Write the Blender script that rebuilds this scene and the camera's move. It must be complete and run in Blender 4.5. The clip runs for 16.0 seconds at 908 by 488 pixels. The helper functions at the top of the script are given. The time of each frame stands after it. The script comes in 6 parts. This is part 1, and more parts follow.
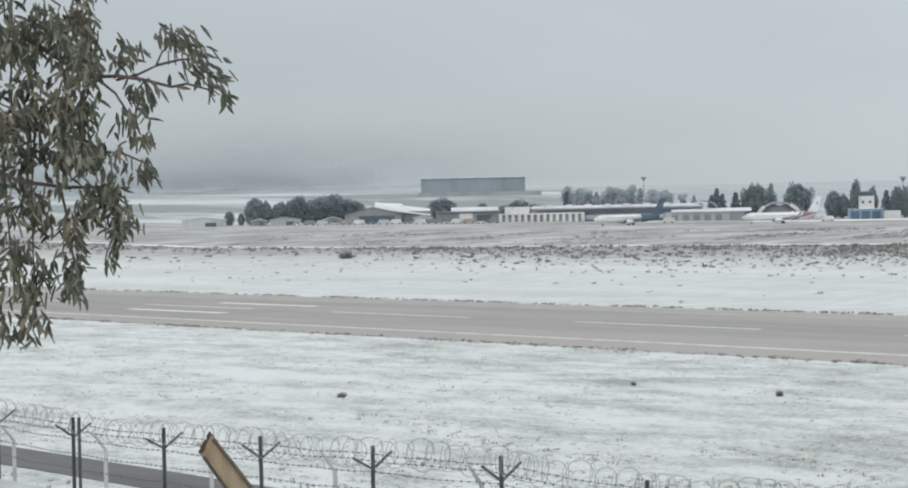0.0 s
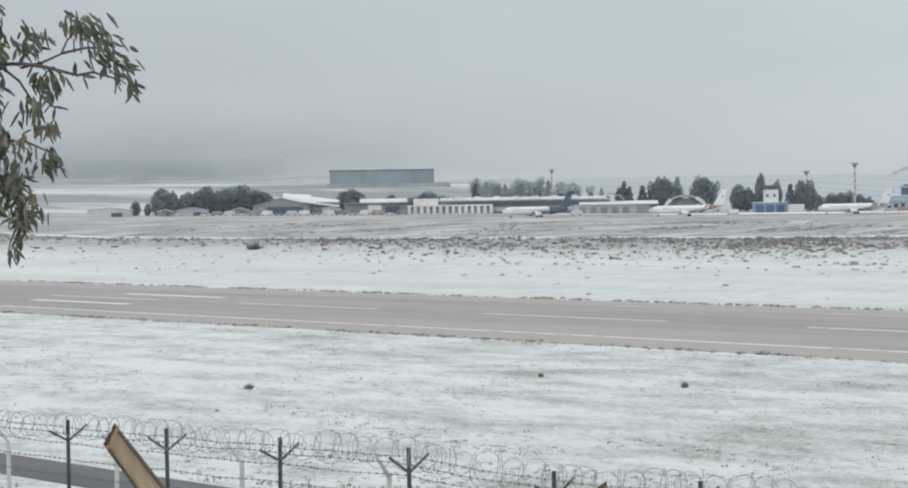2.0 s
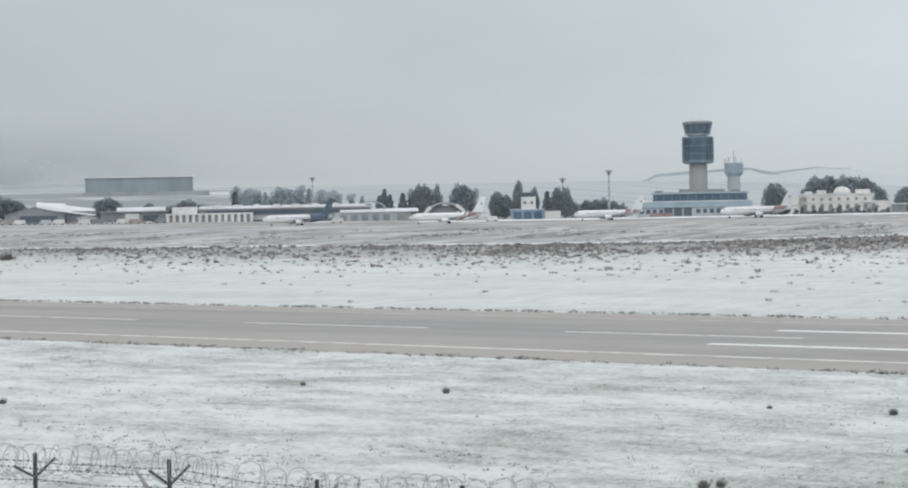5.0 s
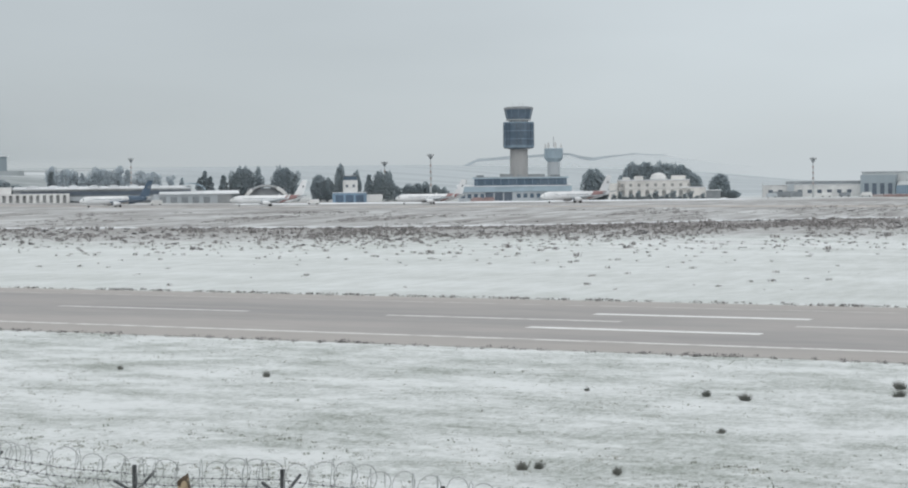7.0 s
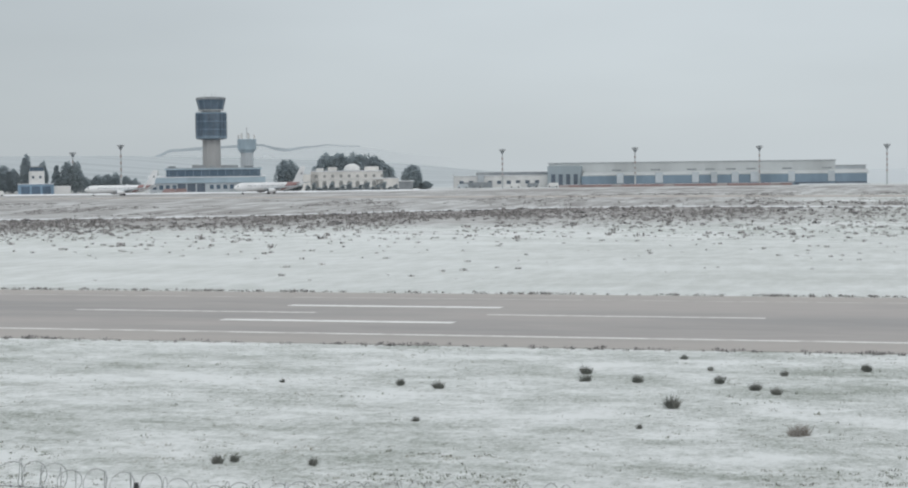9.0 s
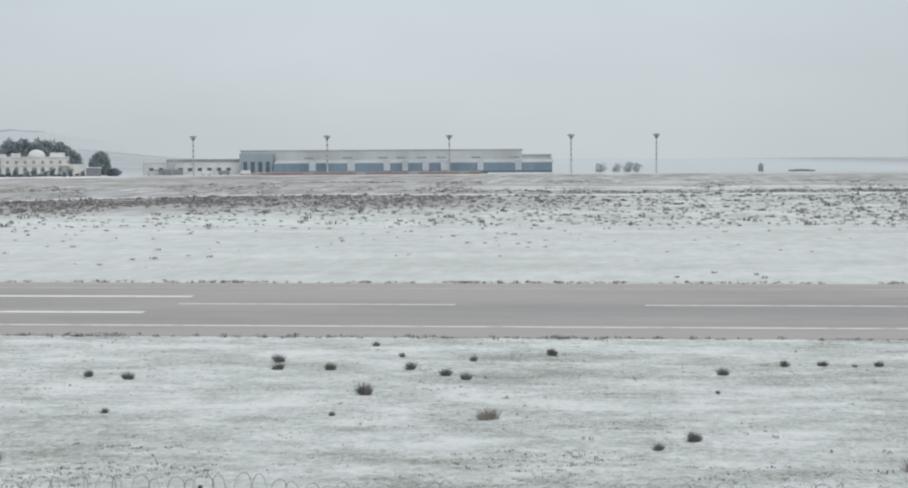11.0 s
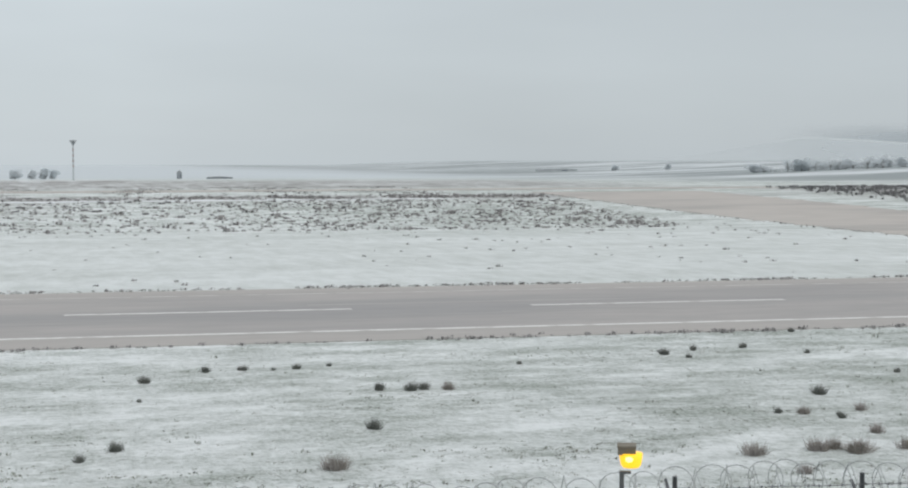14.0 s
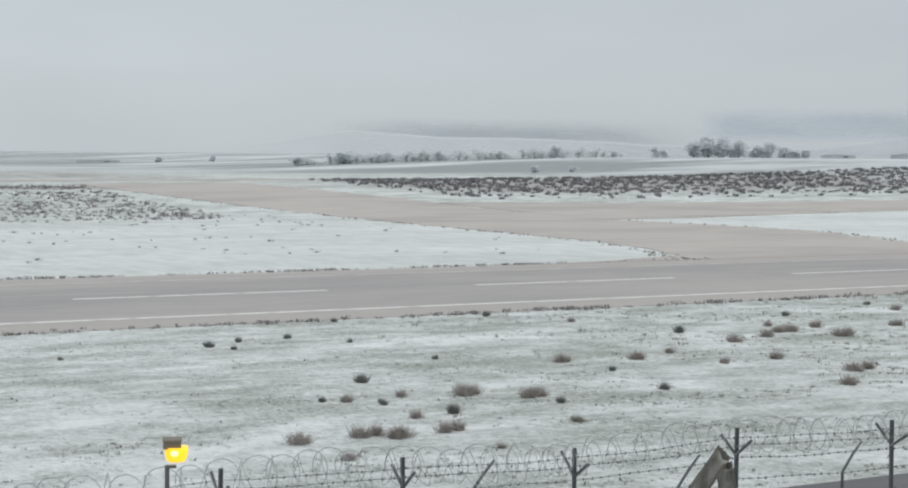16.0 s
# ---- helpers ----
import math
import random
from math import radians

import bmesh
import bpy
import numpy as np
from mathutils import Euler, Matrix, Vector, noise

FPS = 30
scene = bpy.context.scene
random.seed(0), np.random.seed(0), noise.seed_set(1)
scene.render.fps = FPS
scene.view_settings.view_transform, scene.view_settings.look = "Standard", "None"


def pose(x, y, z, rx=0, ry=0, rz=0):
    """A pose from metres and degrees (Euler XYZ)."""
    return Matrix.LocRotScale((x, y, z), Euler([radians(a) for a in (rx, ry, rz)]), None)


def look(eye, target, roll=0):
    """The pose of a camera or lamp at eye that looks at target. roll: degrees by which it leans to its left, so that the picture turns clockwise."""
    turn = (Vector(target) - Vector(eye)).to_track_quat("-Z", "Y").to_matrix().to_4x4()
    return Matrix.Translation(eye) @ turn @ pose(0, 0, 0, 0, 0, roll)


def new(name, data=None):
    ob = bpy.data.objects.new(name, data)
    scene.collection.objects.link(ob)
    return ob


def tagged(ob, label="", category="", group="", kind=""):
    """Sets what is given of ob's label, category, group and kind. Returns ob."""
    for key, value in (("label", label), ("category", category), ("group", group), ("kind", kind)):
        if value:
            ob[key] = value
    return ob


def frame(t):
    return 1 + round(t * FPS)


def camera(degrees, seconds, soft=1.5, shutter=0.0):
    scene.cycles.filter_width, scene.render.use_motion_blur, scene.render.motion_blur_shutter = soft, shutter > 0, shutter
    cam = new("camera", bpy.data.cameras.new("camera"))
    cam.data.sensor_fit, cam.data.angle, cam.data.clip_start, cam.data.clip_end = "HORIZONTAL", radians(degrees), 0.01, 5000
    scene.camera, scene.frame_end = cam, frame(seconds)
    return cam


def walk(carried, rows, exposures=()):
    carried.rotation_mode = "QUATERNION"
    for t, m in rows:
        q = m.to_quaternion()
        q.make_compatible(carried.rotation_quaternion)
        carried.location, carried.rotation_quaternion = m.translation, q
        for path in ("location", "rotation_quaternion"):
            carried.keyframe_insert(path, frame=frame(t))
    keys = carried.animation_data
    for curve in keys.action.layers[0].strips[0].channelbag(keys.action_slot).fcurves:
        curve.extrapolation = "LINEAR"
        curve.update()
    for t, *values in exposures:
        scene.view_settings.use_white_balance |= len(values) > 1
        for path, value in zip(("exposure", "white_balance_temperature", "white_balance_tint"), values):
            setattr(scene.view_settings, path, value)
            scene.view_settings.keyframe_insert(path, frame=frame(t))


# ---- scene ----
# From a hillock a long lens pans over a snowy airfield. x runs along the runway, y away from the camera.
cam = camera(30.457, 16.0, soft=2.0)
EYE = 15.49
# seconds, degrees to the right of the runway's square, degrees up, lean to the right
PAN = [
    (0.0, -44.247, -1.108, 1.190), (0.5, -44.172, -0.970, 1.011), (1.0, -43.320, -1.085, 1.050),
    (1.5, -42.386, -1.206, 1.002), (2.0, -41.110, -1.453, 0.886), (2.5, -39.451, -1.330, 0.992),
    (3.0, -37.963, -1.657, 1.041), (3.5, -36.935, -1.805, 1.179), (3.7, -36.355, -1.602, 1.139),
    (5.8, -31.160, -1.639, 0.985), (6.0, -30.705, -1.694, 0.880), (6.5, -28.883, -1.832, 0.593),
    (7.0, -26.799, -1.992, 0.654), (7.5, -24.673, -2.088, 0.833), (8.0, -21.518, -2.165, 0.725),
    (8.5, -18.787, -2.238, 0.762), (9.0, -16.322, -2.420, 0.677), (9.2, -15.167, -2.484, 0.567),
    (11.3, -4.464, -2.841, 0.380), (11.5, -3.563, -2.690, 0.412), (12.0, -0.433, -2.475, 0.154),
    (12.5, 2.195, -2.669, 0.161), (13.0, 5.176, -2.838, 0.337), (13.5, 9.111, -2.724, 0.198),
    (14.0, 13.993, -2.736, 0.044), (14.5, 16.678, -2.756, 0.042), (15.0, 20.751, -2.711, -0.058),
    (15.5, 25.324, -2.941, -0.436), (16.0, 29.558, -2.952, -0.437),
]
walk(cam, [(t, pose(0, 0, EYE, 90 + up, 0, -turn) @ pose(0, 0, 0, 0, 0, -lean)) for t, turn, up, lean in PAN],
     exposures=[(0.0, 0.02), (3.5, 0.04), (6.0, -0.01), (7.5, -0.05), (8.3, -0.11), (9.2, -0.1), (11.3, -0.07), (12.5, -0.05), (13.3, -0.06), (14.5, -0.07), (16.0, -0.02)])

# ---------------------------------------------------------------- light
SUN_UP, SUN_TURN = 38.0, 150.0
world = bpy.data.worlds.new("overcast_sky")
scene.world = world
world.use_nodes = True
wn, wl = world.node_tree.nodes, world.node_tree.links
wn.clear()
w_out, w_bg = wn.new("ShaderNodeOutputWorld"), wn.new("ShaderNodeBackground")
w_sky = wn.new("ShaderNodeTexSky")
w_sky.sky_type, w_sky.sun_disc = "NISHITA", False
w_sky.sun_elevation, w_sky.sun_rotation = radians(SUN_UP), radians(SUN_TURN)
w_dim = wn.new("ShaderNodeMix")
w_dim.data_type, w_dim.blend_type = "RGBA", "MULTIPLY"
w_dim.inputs[0].default_value = 1.0
w_dim.inputs[7].default_value = (0.1, 0.1, 0.1, 1)
w_co, w_sep = wn.new("ShaderNodeTexCoord"), wn.new("ShaderNodeSeparateXYZ")
w_ramp = wn.new("ShaderNodeValToRGB")
for where, tone in ((0.0, (0.545, 0.60, 0.635)), (0.05, (0.565, 0.62, 0.655)), (0.12, (0.585, 0.64, 0.675)), (0.35, (0.66, 0.71, 0.74)), (1.0, (0.95, 0.98, 1.0))):
    e = w_ramp.color_ramp.elements[0] if where == 0 else w_ramp.color_ramp.elements[-1] if where == 1 else w_ramp.color_ramp.elements.new(where)
    e.position, e.color = where, (*tone, 1)
w_map = wn.new("ShaderNodeMapping")
w_map.inputs["Scale"].default_value = (1.6, 1.6, 7.0)
w_noise = wn.new("ShaderNodeTexNoise")
w_noise.inputs["Scale"].default_value, w_noise.inputs["Detail"].default_value = 1.4, 4.0
w_tone = wn.new("ShaderNodeMapRange")
w_tone.inputs["From Min"].default_value, w_tone.inputs["From Max"].default_value = 0.3, 0.7
w_tone.inputs["To Min"].default_value, w_tone.inputs["To Max"].default_value = 1.12, 1.27
w_side = wn.new("ShaderNodeValToRGB")
w_shift = wn.new("ShaderNodeMath")
w_shift.operation = "MULTIPLY_ADD"
w_shift.inputs[1].default_value, w_shift.inputs[2].default_value = 0.5, 0.5
for where, tone in ((0.0, 0.84), (0.12, 0.87), (0.22, 0.91), (0.28, 0.955), (0.34, 1.05), (0.42, 1.13), (0.52, 1.13), (0.64, 0.98), (1.0, 0.93)):
    e = w_side.color_ramp.elements[0] if where == 0 else w_side.color_ramp.elements[-1] if where == 1 else w_side.color_ramp.elements.new(where)
    e.position, e.color = where, (tone / 1.2, tone / 1.2, tone / 1.2, 1)
w_a, w_b = wn.new("ShaderNodeMath"), wn.new("ShaderNodeVectorMath")
w_a.operation, w_b.operation = "MULTIPLY", "SCALE"
w_mix = wn.new("ShaderNodeMix")
w_mix.data_type = "RGBA"
w_mix.inputs[0].default_value = 0.94
wl.new(w_co.outputs["Generated"], w_sep.inputs[0])
wl.new(w_co.outputs["Generated"], w_map.inputs[0])
wl.new(w_map.outputs[0], w_noise.inputs["Vector"])
wl.new(w_sep.outputs["Z"], w_ramp.inputs[0])
wl.new(w_sep.outputs["X"], w_shift.inputs[0])
wl.new(w_shift.outputs[0], w_side.inputs[0])
wl.new(w_noise.outputs[0], w_tone.inputs[0])
wl.new(w_tone.outputs[0], w_a.inputs[0])
wl.new(w_side.outputs[0], w_a.inputs[1])
wl.new(w_ramp.outputs[0], w_b.inputs[0])
wl.new(w_a.outputs[0], w_b.inputs["Scale"])
wl.new(w_sky.outputs[0], w_dim.inputs[6])
wl.new(w_dim.outputs[2], w_mix.inputs[6])
wl.new(w_b.outputs[0], w_mix.inputs[7])
wl.new(w_mix.outputs[2], w_bg.inputs[0])
wl.new(w_bg.outputs[0], w_out.inputs[0])
w_bg.inputs[1].default_value = 1.0
sun_data = bpy.data.lights.new("sun", "SUN")
sun_data.energy, sun_data.angle, sun_data.color = 0.5, radians(25), (1.0, 0.97, 0.93)
sun = new("sun", sun_data)
sun.matrix_world = look((0, 0, 0), (-math.sin(radians(SUN_TURN)) * math.cos(radians(SUN_UP)), -math.cos(radians(SUN_TURN)) * math.cos(radians(SUN_UP)), -math.sin(radians(SUN_UP))))

# ---------------------------------------------------------------- helpers
def part(name, bm, material, parent=None, label="", smooth=False):
    me = bpy.data.meshes.new(name)
    bm.normal_update()
    bm.to_mesh(me)
    bm.free()
    me.materials.append(material)
    if smooth:
        for p in me.polygons:
            p.use_smooth = True
    ob = new(name, me)
    ob.parent = parent
    if label:
        tagged(ob, label)
    return ob


def thing(name, m, label, category, group="", kind=""):
    ob = new(name)
    ob.matrix_basis = m
    return tagged(ob, label, category, group, kind)


def box(bm, c, s, rz=0.0, rx=0.0, ry=0.0, top=1.0):
    """A box of size s about c; top narrows its upper face."""
    m = pose(*c, rx, ry, rz)
    vs = []
    for k in (-1, 1):
        f = top if k > 0 else 1.0
        for a, b in ((-1, -1), (1, -1), (1, 1), (-1, 1)):
            vs.append(bm.verts.new(m @ Vector((a * s[0] / 2 * f, b * s[1] / 2 * f, k * s[2] / 2))))
    for f in ((3, 2, 1, 0), (4, 5, 6, 7), (0, 1, 5, 4), (1, 2, 6, 5), (2, 3, 7, 6), (3, 0, 4, 7)):
        bm.faces.new([vs[i] for i in f])
    return bm


def tube(bm, pts, radii, n=8, caps=True):
    """A round tube through the points."""
    rings = []
    for i, p in enumerate(pts):
        p = Vector(p)
        d = Vector(pts[min(i + 1, len(pts) - 1)]) - Vector(pts[max(i - 1, 0)])
        d.normalize()
        u = d.orthogonal().normalized() if i == 0 else (u - d * u.dot(d)).normalized()
        w = d.cross(u)
        r = radii[i] if isinstance(radii, (list, tuple)) else radii
        rings.append([bm.verts.new(p + r * (math.cos(2 * math.pi * k / n) * u + math.sin(2 * math.pi * k / n) * w)) for k in range(n)])
    for a, b in zip(rings, rings[1:]):
        for k in range(n):
            bm.faces.new((a[k], a[(k + 1) % n], b[(k + 1) % n], b[k]))
    if caps:
        bm.faces.new(rings[0][::-1])
        bm.faces.new(rings[-1])
    return bm


def lathe(bm, profile, n=16, c=(0, 0, 0), turn=0.0):
    """A solid of revolution round z from (radius, height) pairs."""
    rings = [[bm.verts.new((c[0] + r * math.cos(turn + 2 * math.pi * k / n), c[1] + r * math.sin(turn + 2 * math.pi * k / n), c[2] + h)) for k in range(n)] for r, h in profile]
    for a, b in zip(rings, rings[1:]):
        for k in range(n):
            bm.faces.new((a[k], a[(k + 1) % n], b[(k + 1) % n], b[k]))
    bm.faces.new(rings[0][::-1])
    bm.faces.new(rings[-1])
    return bm


def B():
    return bmesh.new()


def ss(a, b, v):
    v = min(1.0, max(0.0, (v - a) / (b - a)))
    return v * v * (3 - 2 * v)


def at(phi, d):
    """A place d metres off, phi degrees to the right of the runway's square."""
    return d * math.sin(radians(phi)), d * math.cos(radians(phi))


def ground_z(x, y):
    """The lie of the land."""
    near = 1 - ss(2, 50, y)
    z = 13.6 * near ** 1.1 * (1 - ss(60, 260, abs(x)) * 0.6)
    r = math.hypot(x, y)
    if y > 0:
        z += 6.6 * ss(330, 800, y + 0.35 * max(0, -x) + 0.15 * max(0, x))
        z += 3.4 * ss(430, 750, -x) * ss(380, 700, r)
        z += (23.0 * ss(1000, 1650, r) + 14.0 * ss(1500, 2800, r)) * ss(450, 950, -x - 0.18 * (r - 900))
        z += 10.5 * ss(650, 1120, r) * ss(200, 550, x - 0.12 * r)
        z += 7.0 * ss(1200, 4500, r)
    return z


# ---------------------------------------------------------------- materials
def mat(name, colour, rough=0.6, metal=0.0, var=0.12, scale=1.0, stretch=(1, 1, 1), bump=0.0, second=None, second_amount=0.5, second_scale=0.2, emit=0.0, alpha_spec=0.5, rand=0.0, leafy=0.0):
    """A worn surface: two scales of noise over the colour, a second colour in patches, fine relief."""
    m = bpy.data.materials.new(name)
    m.use_nodes = True
    nt = m.node_tree
    n, l = nt.nodes, nt.links
    bs = n["Principled BSDF"]
    bs.inputs["Roughness"].default_value, bs.inputs["Metallic"].default_value = rough, metal
    bs.inputs["Specular IOR Level"].default_value = alpha_spec
    geo, mp = n.new("ShaderNodeNewGeometry"), n.new("ShaderNodeMapping")
    mp.inputs["Scale"].default_value = stretch
    l.new(geo.outputs["Position"], mp.inputs[0])
    fine, wide = n.new("ShaderNodeTexNoise"), n.new("ShaderNodeTexNoise")
    fine.inputs["Scale"].default_value, fine.inputs["Detail"].default_value = scale, 6
    wide.inputs["Scale"].default_value, wide.inputs["Detail"].default_value = scale * second_scale, 4
    l.new(mp.outputs[0], fine.inputs["Vector"])
    l.new(mp.outputs[0], wide.inputs["Vector"])
    rng = n.new("ShaderNodeMapRange")
    rng.inputs["From Min"].default_value, rng.inputs["From Max"].default_value = 0.25, 0.75
    rng.inputs["To Min"].default_value, rng.inputs["To Max"].default_value = 1 - var, 1 + var
    l.new(fine.outputs[0], rng.inputs[0])
    base = n.new("ShaderNodeMix")
    base.data_type = "RGBA"
    base.inputs[6].default_value = (*colour, 1)
    base.inputs[7].default_value = (*(second or [c * 0.82 for c in colour]), 1)
    patch = n.new("ShaderNodeMapRange")
    patch.inputs["From Min"].default_value, patch.inputs["From Max"].default_value = 0.62 - 0.3 * second_amount, 0.78 - 0.3 * second_amount
    l.new(wide.outputs[0], patch.inputs[0])
    l.new(patch.outputs[0], base.inputs[0])
    mul = n.new("ShaderNodeVectorMath")
    mul.operation = "SCALE"
    l.new(base.outputs[2], mul.inputs[0])
    last = rng.outputs[0]
    if rand:
        rr, mm = n.new("ShaderNodeMapRange"), n.new("ShaderNodeMath")
        mm.operation = "MULTIPLY"
        rr.inputs["To Min"].default_value, rr.inputs["To Max"].default_value = 1 - rand, 1 + rand
        isl = n.new("ShaderNodeNewGeometry")
        l.new(isl.outputs["Random Per Island"], rr.inputs[0])
        l.new(rr.outputs[0], mm.inputs[0])
        l.new(last, mm.inputs[1])
        last = mm.outputs[0]
    l.new(last, mul.inputs["Scale"])
    l.new(mul.outputs[0], bs.inputs["Base Color"])
    if bump:
        bp = n.new("ShaderNodeBump")
        bp.inputs["Strength"].default_value, bp.inputs["Distance"].default_value = bump, 0.3 / scale
        l.new(fine.outputs[0], bp.inputs["Height"])
        l.new(bp.outputs[0], bs.inputs["Normal"])
    if leafy:
        # light also passes through thin leaves
        thr, both = n.new("ShaderNodeBsdfTranslucent"), n.new("ShaderNodeMixShader")
        both.inputs[0].default_value = leafy
        l.new(mul.outputs[0], thr.inputs[0])
        l.new(bs.outputs[0], both.inputs[1])
        l.new(thr.outputs[0], both.inputs[2])
        l.new(both.outputs[0], n["Material Output"].inputs[0])
    if emit:
        bs.inputs["Emission Color"].default_value = (*colour, 1)
        bs.inputs["Emission Strength"].default_value = emit
    return m

M_TRACK = mat("rubber_smeared_asphalt", (0.40, 0.378, 0.366), 0.75, var=0.1, scale=0.4, stretch=(0.3, 1, 1), second=(0.435, 0.41, 0.395), second_amount=0.6, second_scale=0.3, alpha_spec=0.3)
M_TAXI = mat("taxiway_concrete", (0.52, 0.48, 0.445), 0.75, var=0.08, scale=0.3, stretch=(0.3, 0.6, 1), second=(0.44, 0.41, 0.385), second_scale=0.2, alpha_spec=0.3)
M_APRON = mat("apron_concrete", (0.36, 0.345, 0.34), 0.75, var=0.2, scale=0.16, stretch=(0.9, 0.12, 1), second=(0.60, 0.61, 0.61), second_amount=0.5, second_scale=0.6, alpha_spec=0.3)
M_ROAD = mat("perimeter_road_asphalt", (0.17, 0.17, 0.175), 0.75, var=0.1, scale=1.2, stretch=(0.2, 1, 1), alpha_spec=0.3)
M_LINE = mat("worn_white_road_paint", (0.72, 0.71, 0.69), 0.7, var=0.12, scale=2.0, second=(0.5, 0.48, 0.46), second_amount=0.4)
M_LINE_FRESH = mat("fresh_white_road_paint", (0.84, 0.84, 0.83), 0.7, var=0.06, scale=2.0, second=(0.7, 0.7, 0.68), second_amount=0.3)
M_LINE_OLD = mat("faded_white_road_paint", (0.56, 0.54, 0.52), 0.7, var=0.12, scale=2.0, second=(0.42, 0.4, 0.38), second_amount=0.5)
M_SHRUB = mat("dark_shrub_leaves", (0.18, 0.19, 0.173), 0.85, var=0.25, scale=6, second=(0.24, 0.24, 0.22), rand=0.3, alpha_spec=0.2)
M_DRY = mat("dry_brown_twigs", (0.345, 0.318, 0.29), 0.9, var=0.25, scale=6, second=(0.42, 0.39, 0.372), rand=0.3, alpha_spec=0.2)
M_SCRUB = mat("withered_scrub", (0.30, 0.288, 0.284), 0.9, var=0.3, scale=1, second=(0.385, 0.368, 0.362), rand=0.45, alpha_spec=0.2)
M_SCRUBDARK = mat("dark_withered_scrub", (0.215, 0.212, 0.215), 0.9, var=0.3, scale=1, second=(0.29, 0.285, 0.285), rand=0.45, alpha_spec=0.2)
M_GRASS = mat("grass_through_snow", (0.25, 0.265, 0.225), 0.9, var=0.3, scale=1, second=(0.38, 0.375, 0.335), rand=0.35, alpha_spec=0.2)
M_STEEL = mat("galvanised_dark_steel", (0.11, 0.115, 0.12), 0.55, 0.3, scale=8)
M_WIRE = mat("dull_barbed_wire", (0.18, 0.185, 0.19), 0.5, 0.4, scale=20)
M_COIL = mat("razor_wire", (0.46, 0.47, 0.47), 0.45, 0.5, scale=20)
M_WPOST = mat("whitewashed_concrete", (0.62, 0.62, 0.6), 0.8, scale=6, second=(0.45, 0.43, 0.4))
M_WOOD = mat("split_pale_wood", (0.56, 0.44, 0.30), 0.75, var=0.25, scale=9, stretch=(1, 1, 0.25), second=(0.33, 0.22, 0.13), bump=0.4)
M_BARK = mat("brown_bark", (0.13, 0.10, 0.075), 0.9, var=0.35, scale=14, stretch=(1, 1, 0.3), bump=0.6)
M_OLDWOOD = mat("weathered_grey_wood", (0.42, 0.405, 0.375), 0.85, var=0.4, scale=16, stretch=(1, 1, 0.35), second=(0.17, 0.155, 0.135), second_amount=0.55, second_scale=0.5, bump=0.6)
M_OLDBARK = mat("grey_bark_remnants", (0.16, 0.15, 0.13), 0.9, var=0.35, scale=14, stretch=(1, 1, 0.3), bump=0.6)
M_LEAF = mat("eucalyptus_leaf", (0.145, 0.152, 0.115), 0.5, var=0.25, scale=10, second=(0.205, 0.182, 0.128), second_scale=0.3, rand=0.5)
M_TWIG = mat("reddish_twig", (0.13, 0.10, 0.09), 0.8, scale=20)
M_HOOD = mat("dusty_brown_hood", (0.25, 0.22, 0.17), 0.7, scale=10)
M_AMBER = mat("lit_amber_lens", (1.0, 0.58, 0.02), 0.3, var=0.05, scale=10, emit=0.95)
M_GLOW = mat("lamp_core", (1.0, 0.9, 0.35), 0.3, var=0.02, scale=10, emit=1.3)
M_WHITE = mat("white_paint", (0.76, 0.76, 0.75), 0.5, var=0.06, scale=0.6)
M_CREAM = mat("cream_render", (0.78, 0.765, 0.735), 0.8, var=0.08, scale=0.4, second=(0.68, 0.665, 0.64))
M_ROOFSNOW = mat("snow_on_roof", (0.82, 0.84, 0.86), 0.8, var=0.05, scale=0.2)
M_DARK = mat("dark_glazing", (0.12, 0.15, 0.19), 0.3, var=0.15, scale=0.4)
M_GLASS = mat("blue_grey_glazing", (0.085, 0.13, 0.18), 0.3, var=0.15, scale=0.4, second=(0.12, 0.165, 0.215))
M_SHAFT = mat("grey_tower_concrete", (0.42, 0.42, 0.42), 0.8, var=0.08, scale=0.3, stretch=(1, 1, 0.3))
M_PALEBLUE = mat("pale_blue_cladding", (0.40, 0.50, 0.57), 0.5, var=0.06, scale=0.3)
M_BLUECLAD = mat("slate_blue_sheet_metal", (0.215, 0.29, 0.36), 0.5, var=0.12, scale=0.2, stretch=(1, 1, 0.3))
M_LIGHTCLAD = mat("pale_grey_sheet_metal", (0.50, 0.54, 0.57), 0.5, var=0.07, scale=0.2, stretch=(1, 1, 0.3))
M_GREYWALL = mat("grey_wall", (0.26, 0.283, 0.302), 0.8, var=0.15, scale=0.3, second=(0.34, 0.355, 0.365))
M_CLADPALE = mat("dull_white_sheet_metal", (0.565, 0.592, 0.598), 0.5, var=0.06, scale=0.2, stretch=(1, 1, 0.3))
M_PILLAR = mat("pale_blue_white_sheet_metal", (0.55, 0.595, 0.63), 0.5, var=0.06, scale=0.3)
M_HUT = mat("pale_grey_render", (0.60, 0.62, 0.63), 0.8, var=0.1, scale=0.4, second=(0.5, 0.51, 0.52))
M_HALL = mat("steel_blue_hall_cladding", (0.34, 0.395, 0.43), 0.6, var=0.06, scale=0.2, stretch=(1, 1, 0.2))
M_FARGREY = mat("pale_wall", (0.50, 0.52, 0.53), 0.8, var=0.1, scale=0.2)
M_SHADEPANE = mat("dull_grey_pane", (0.36, 0.365, 0.36), 0.4, var=0.15, scale=0.4)
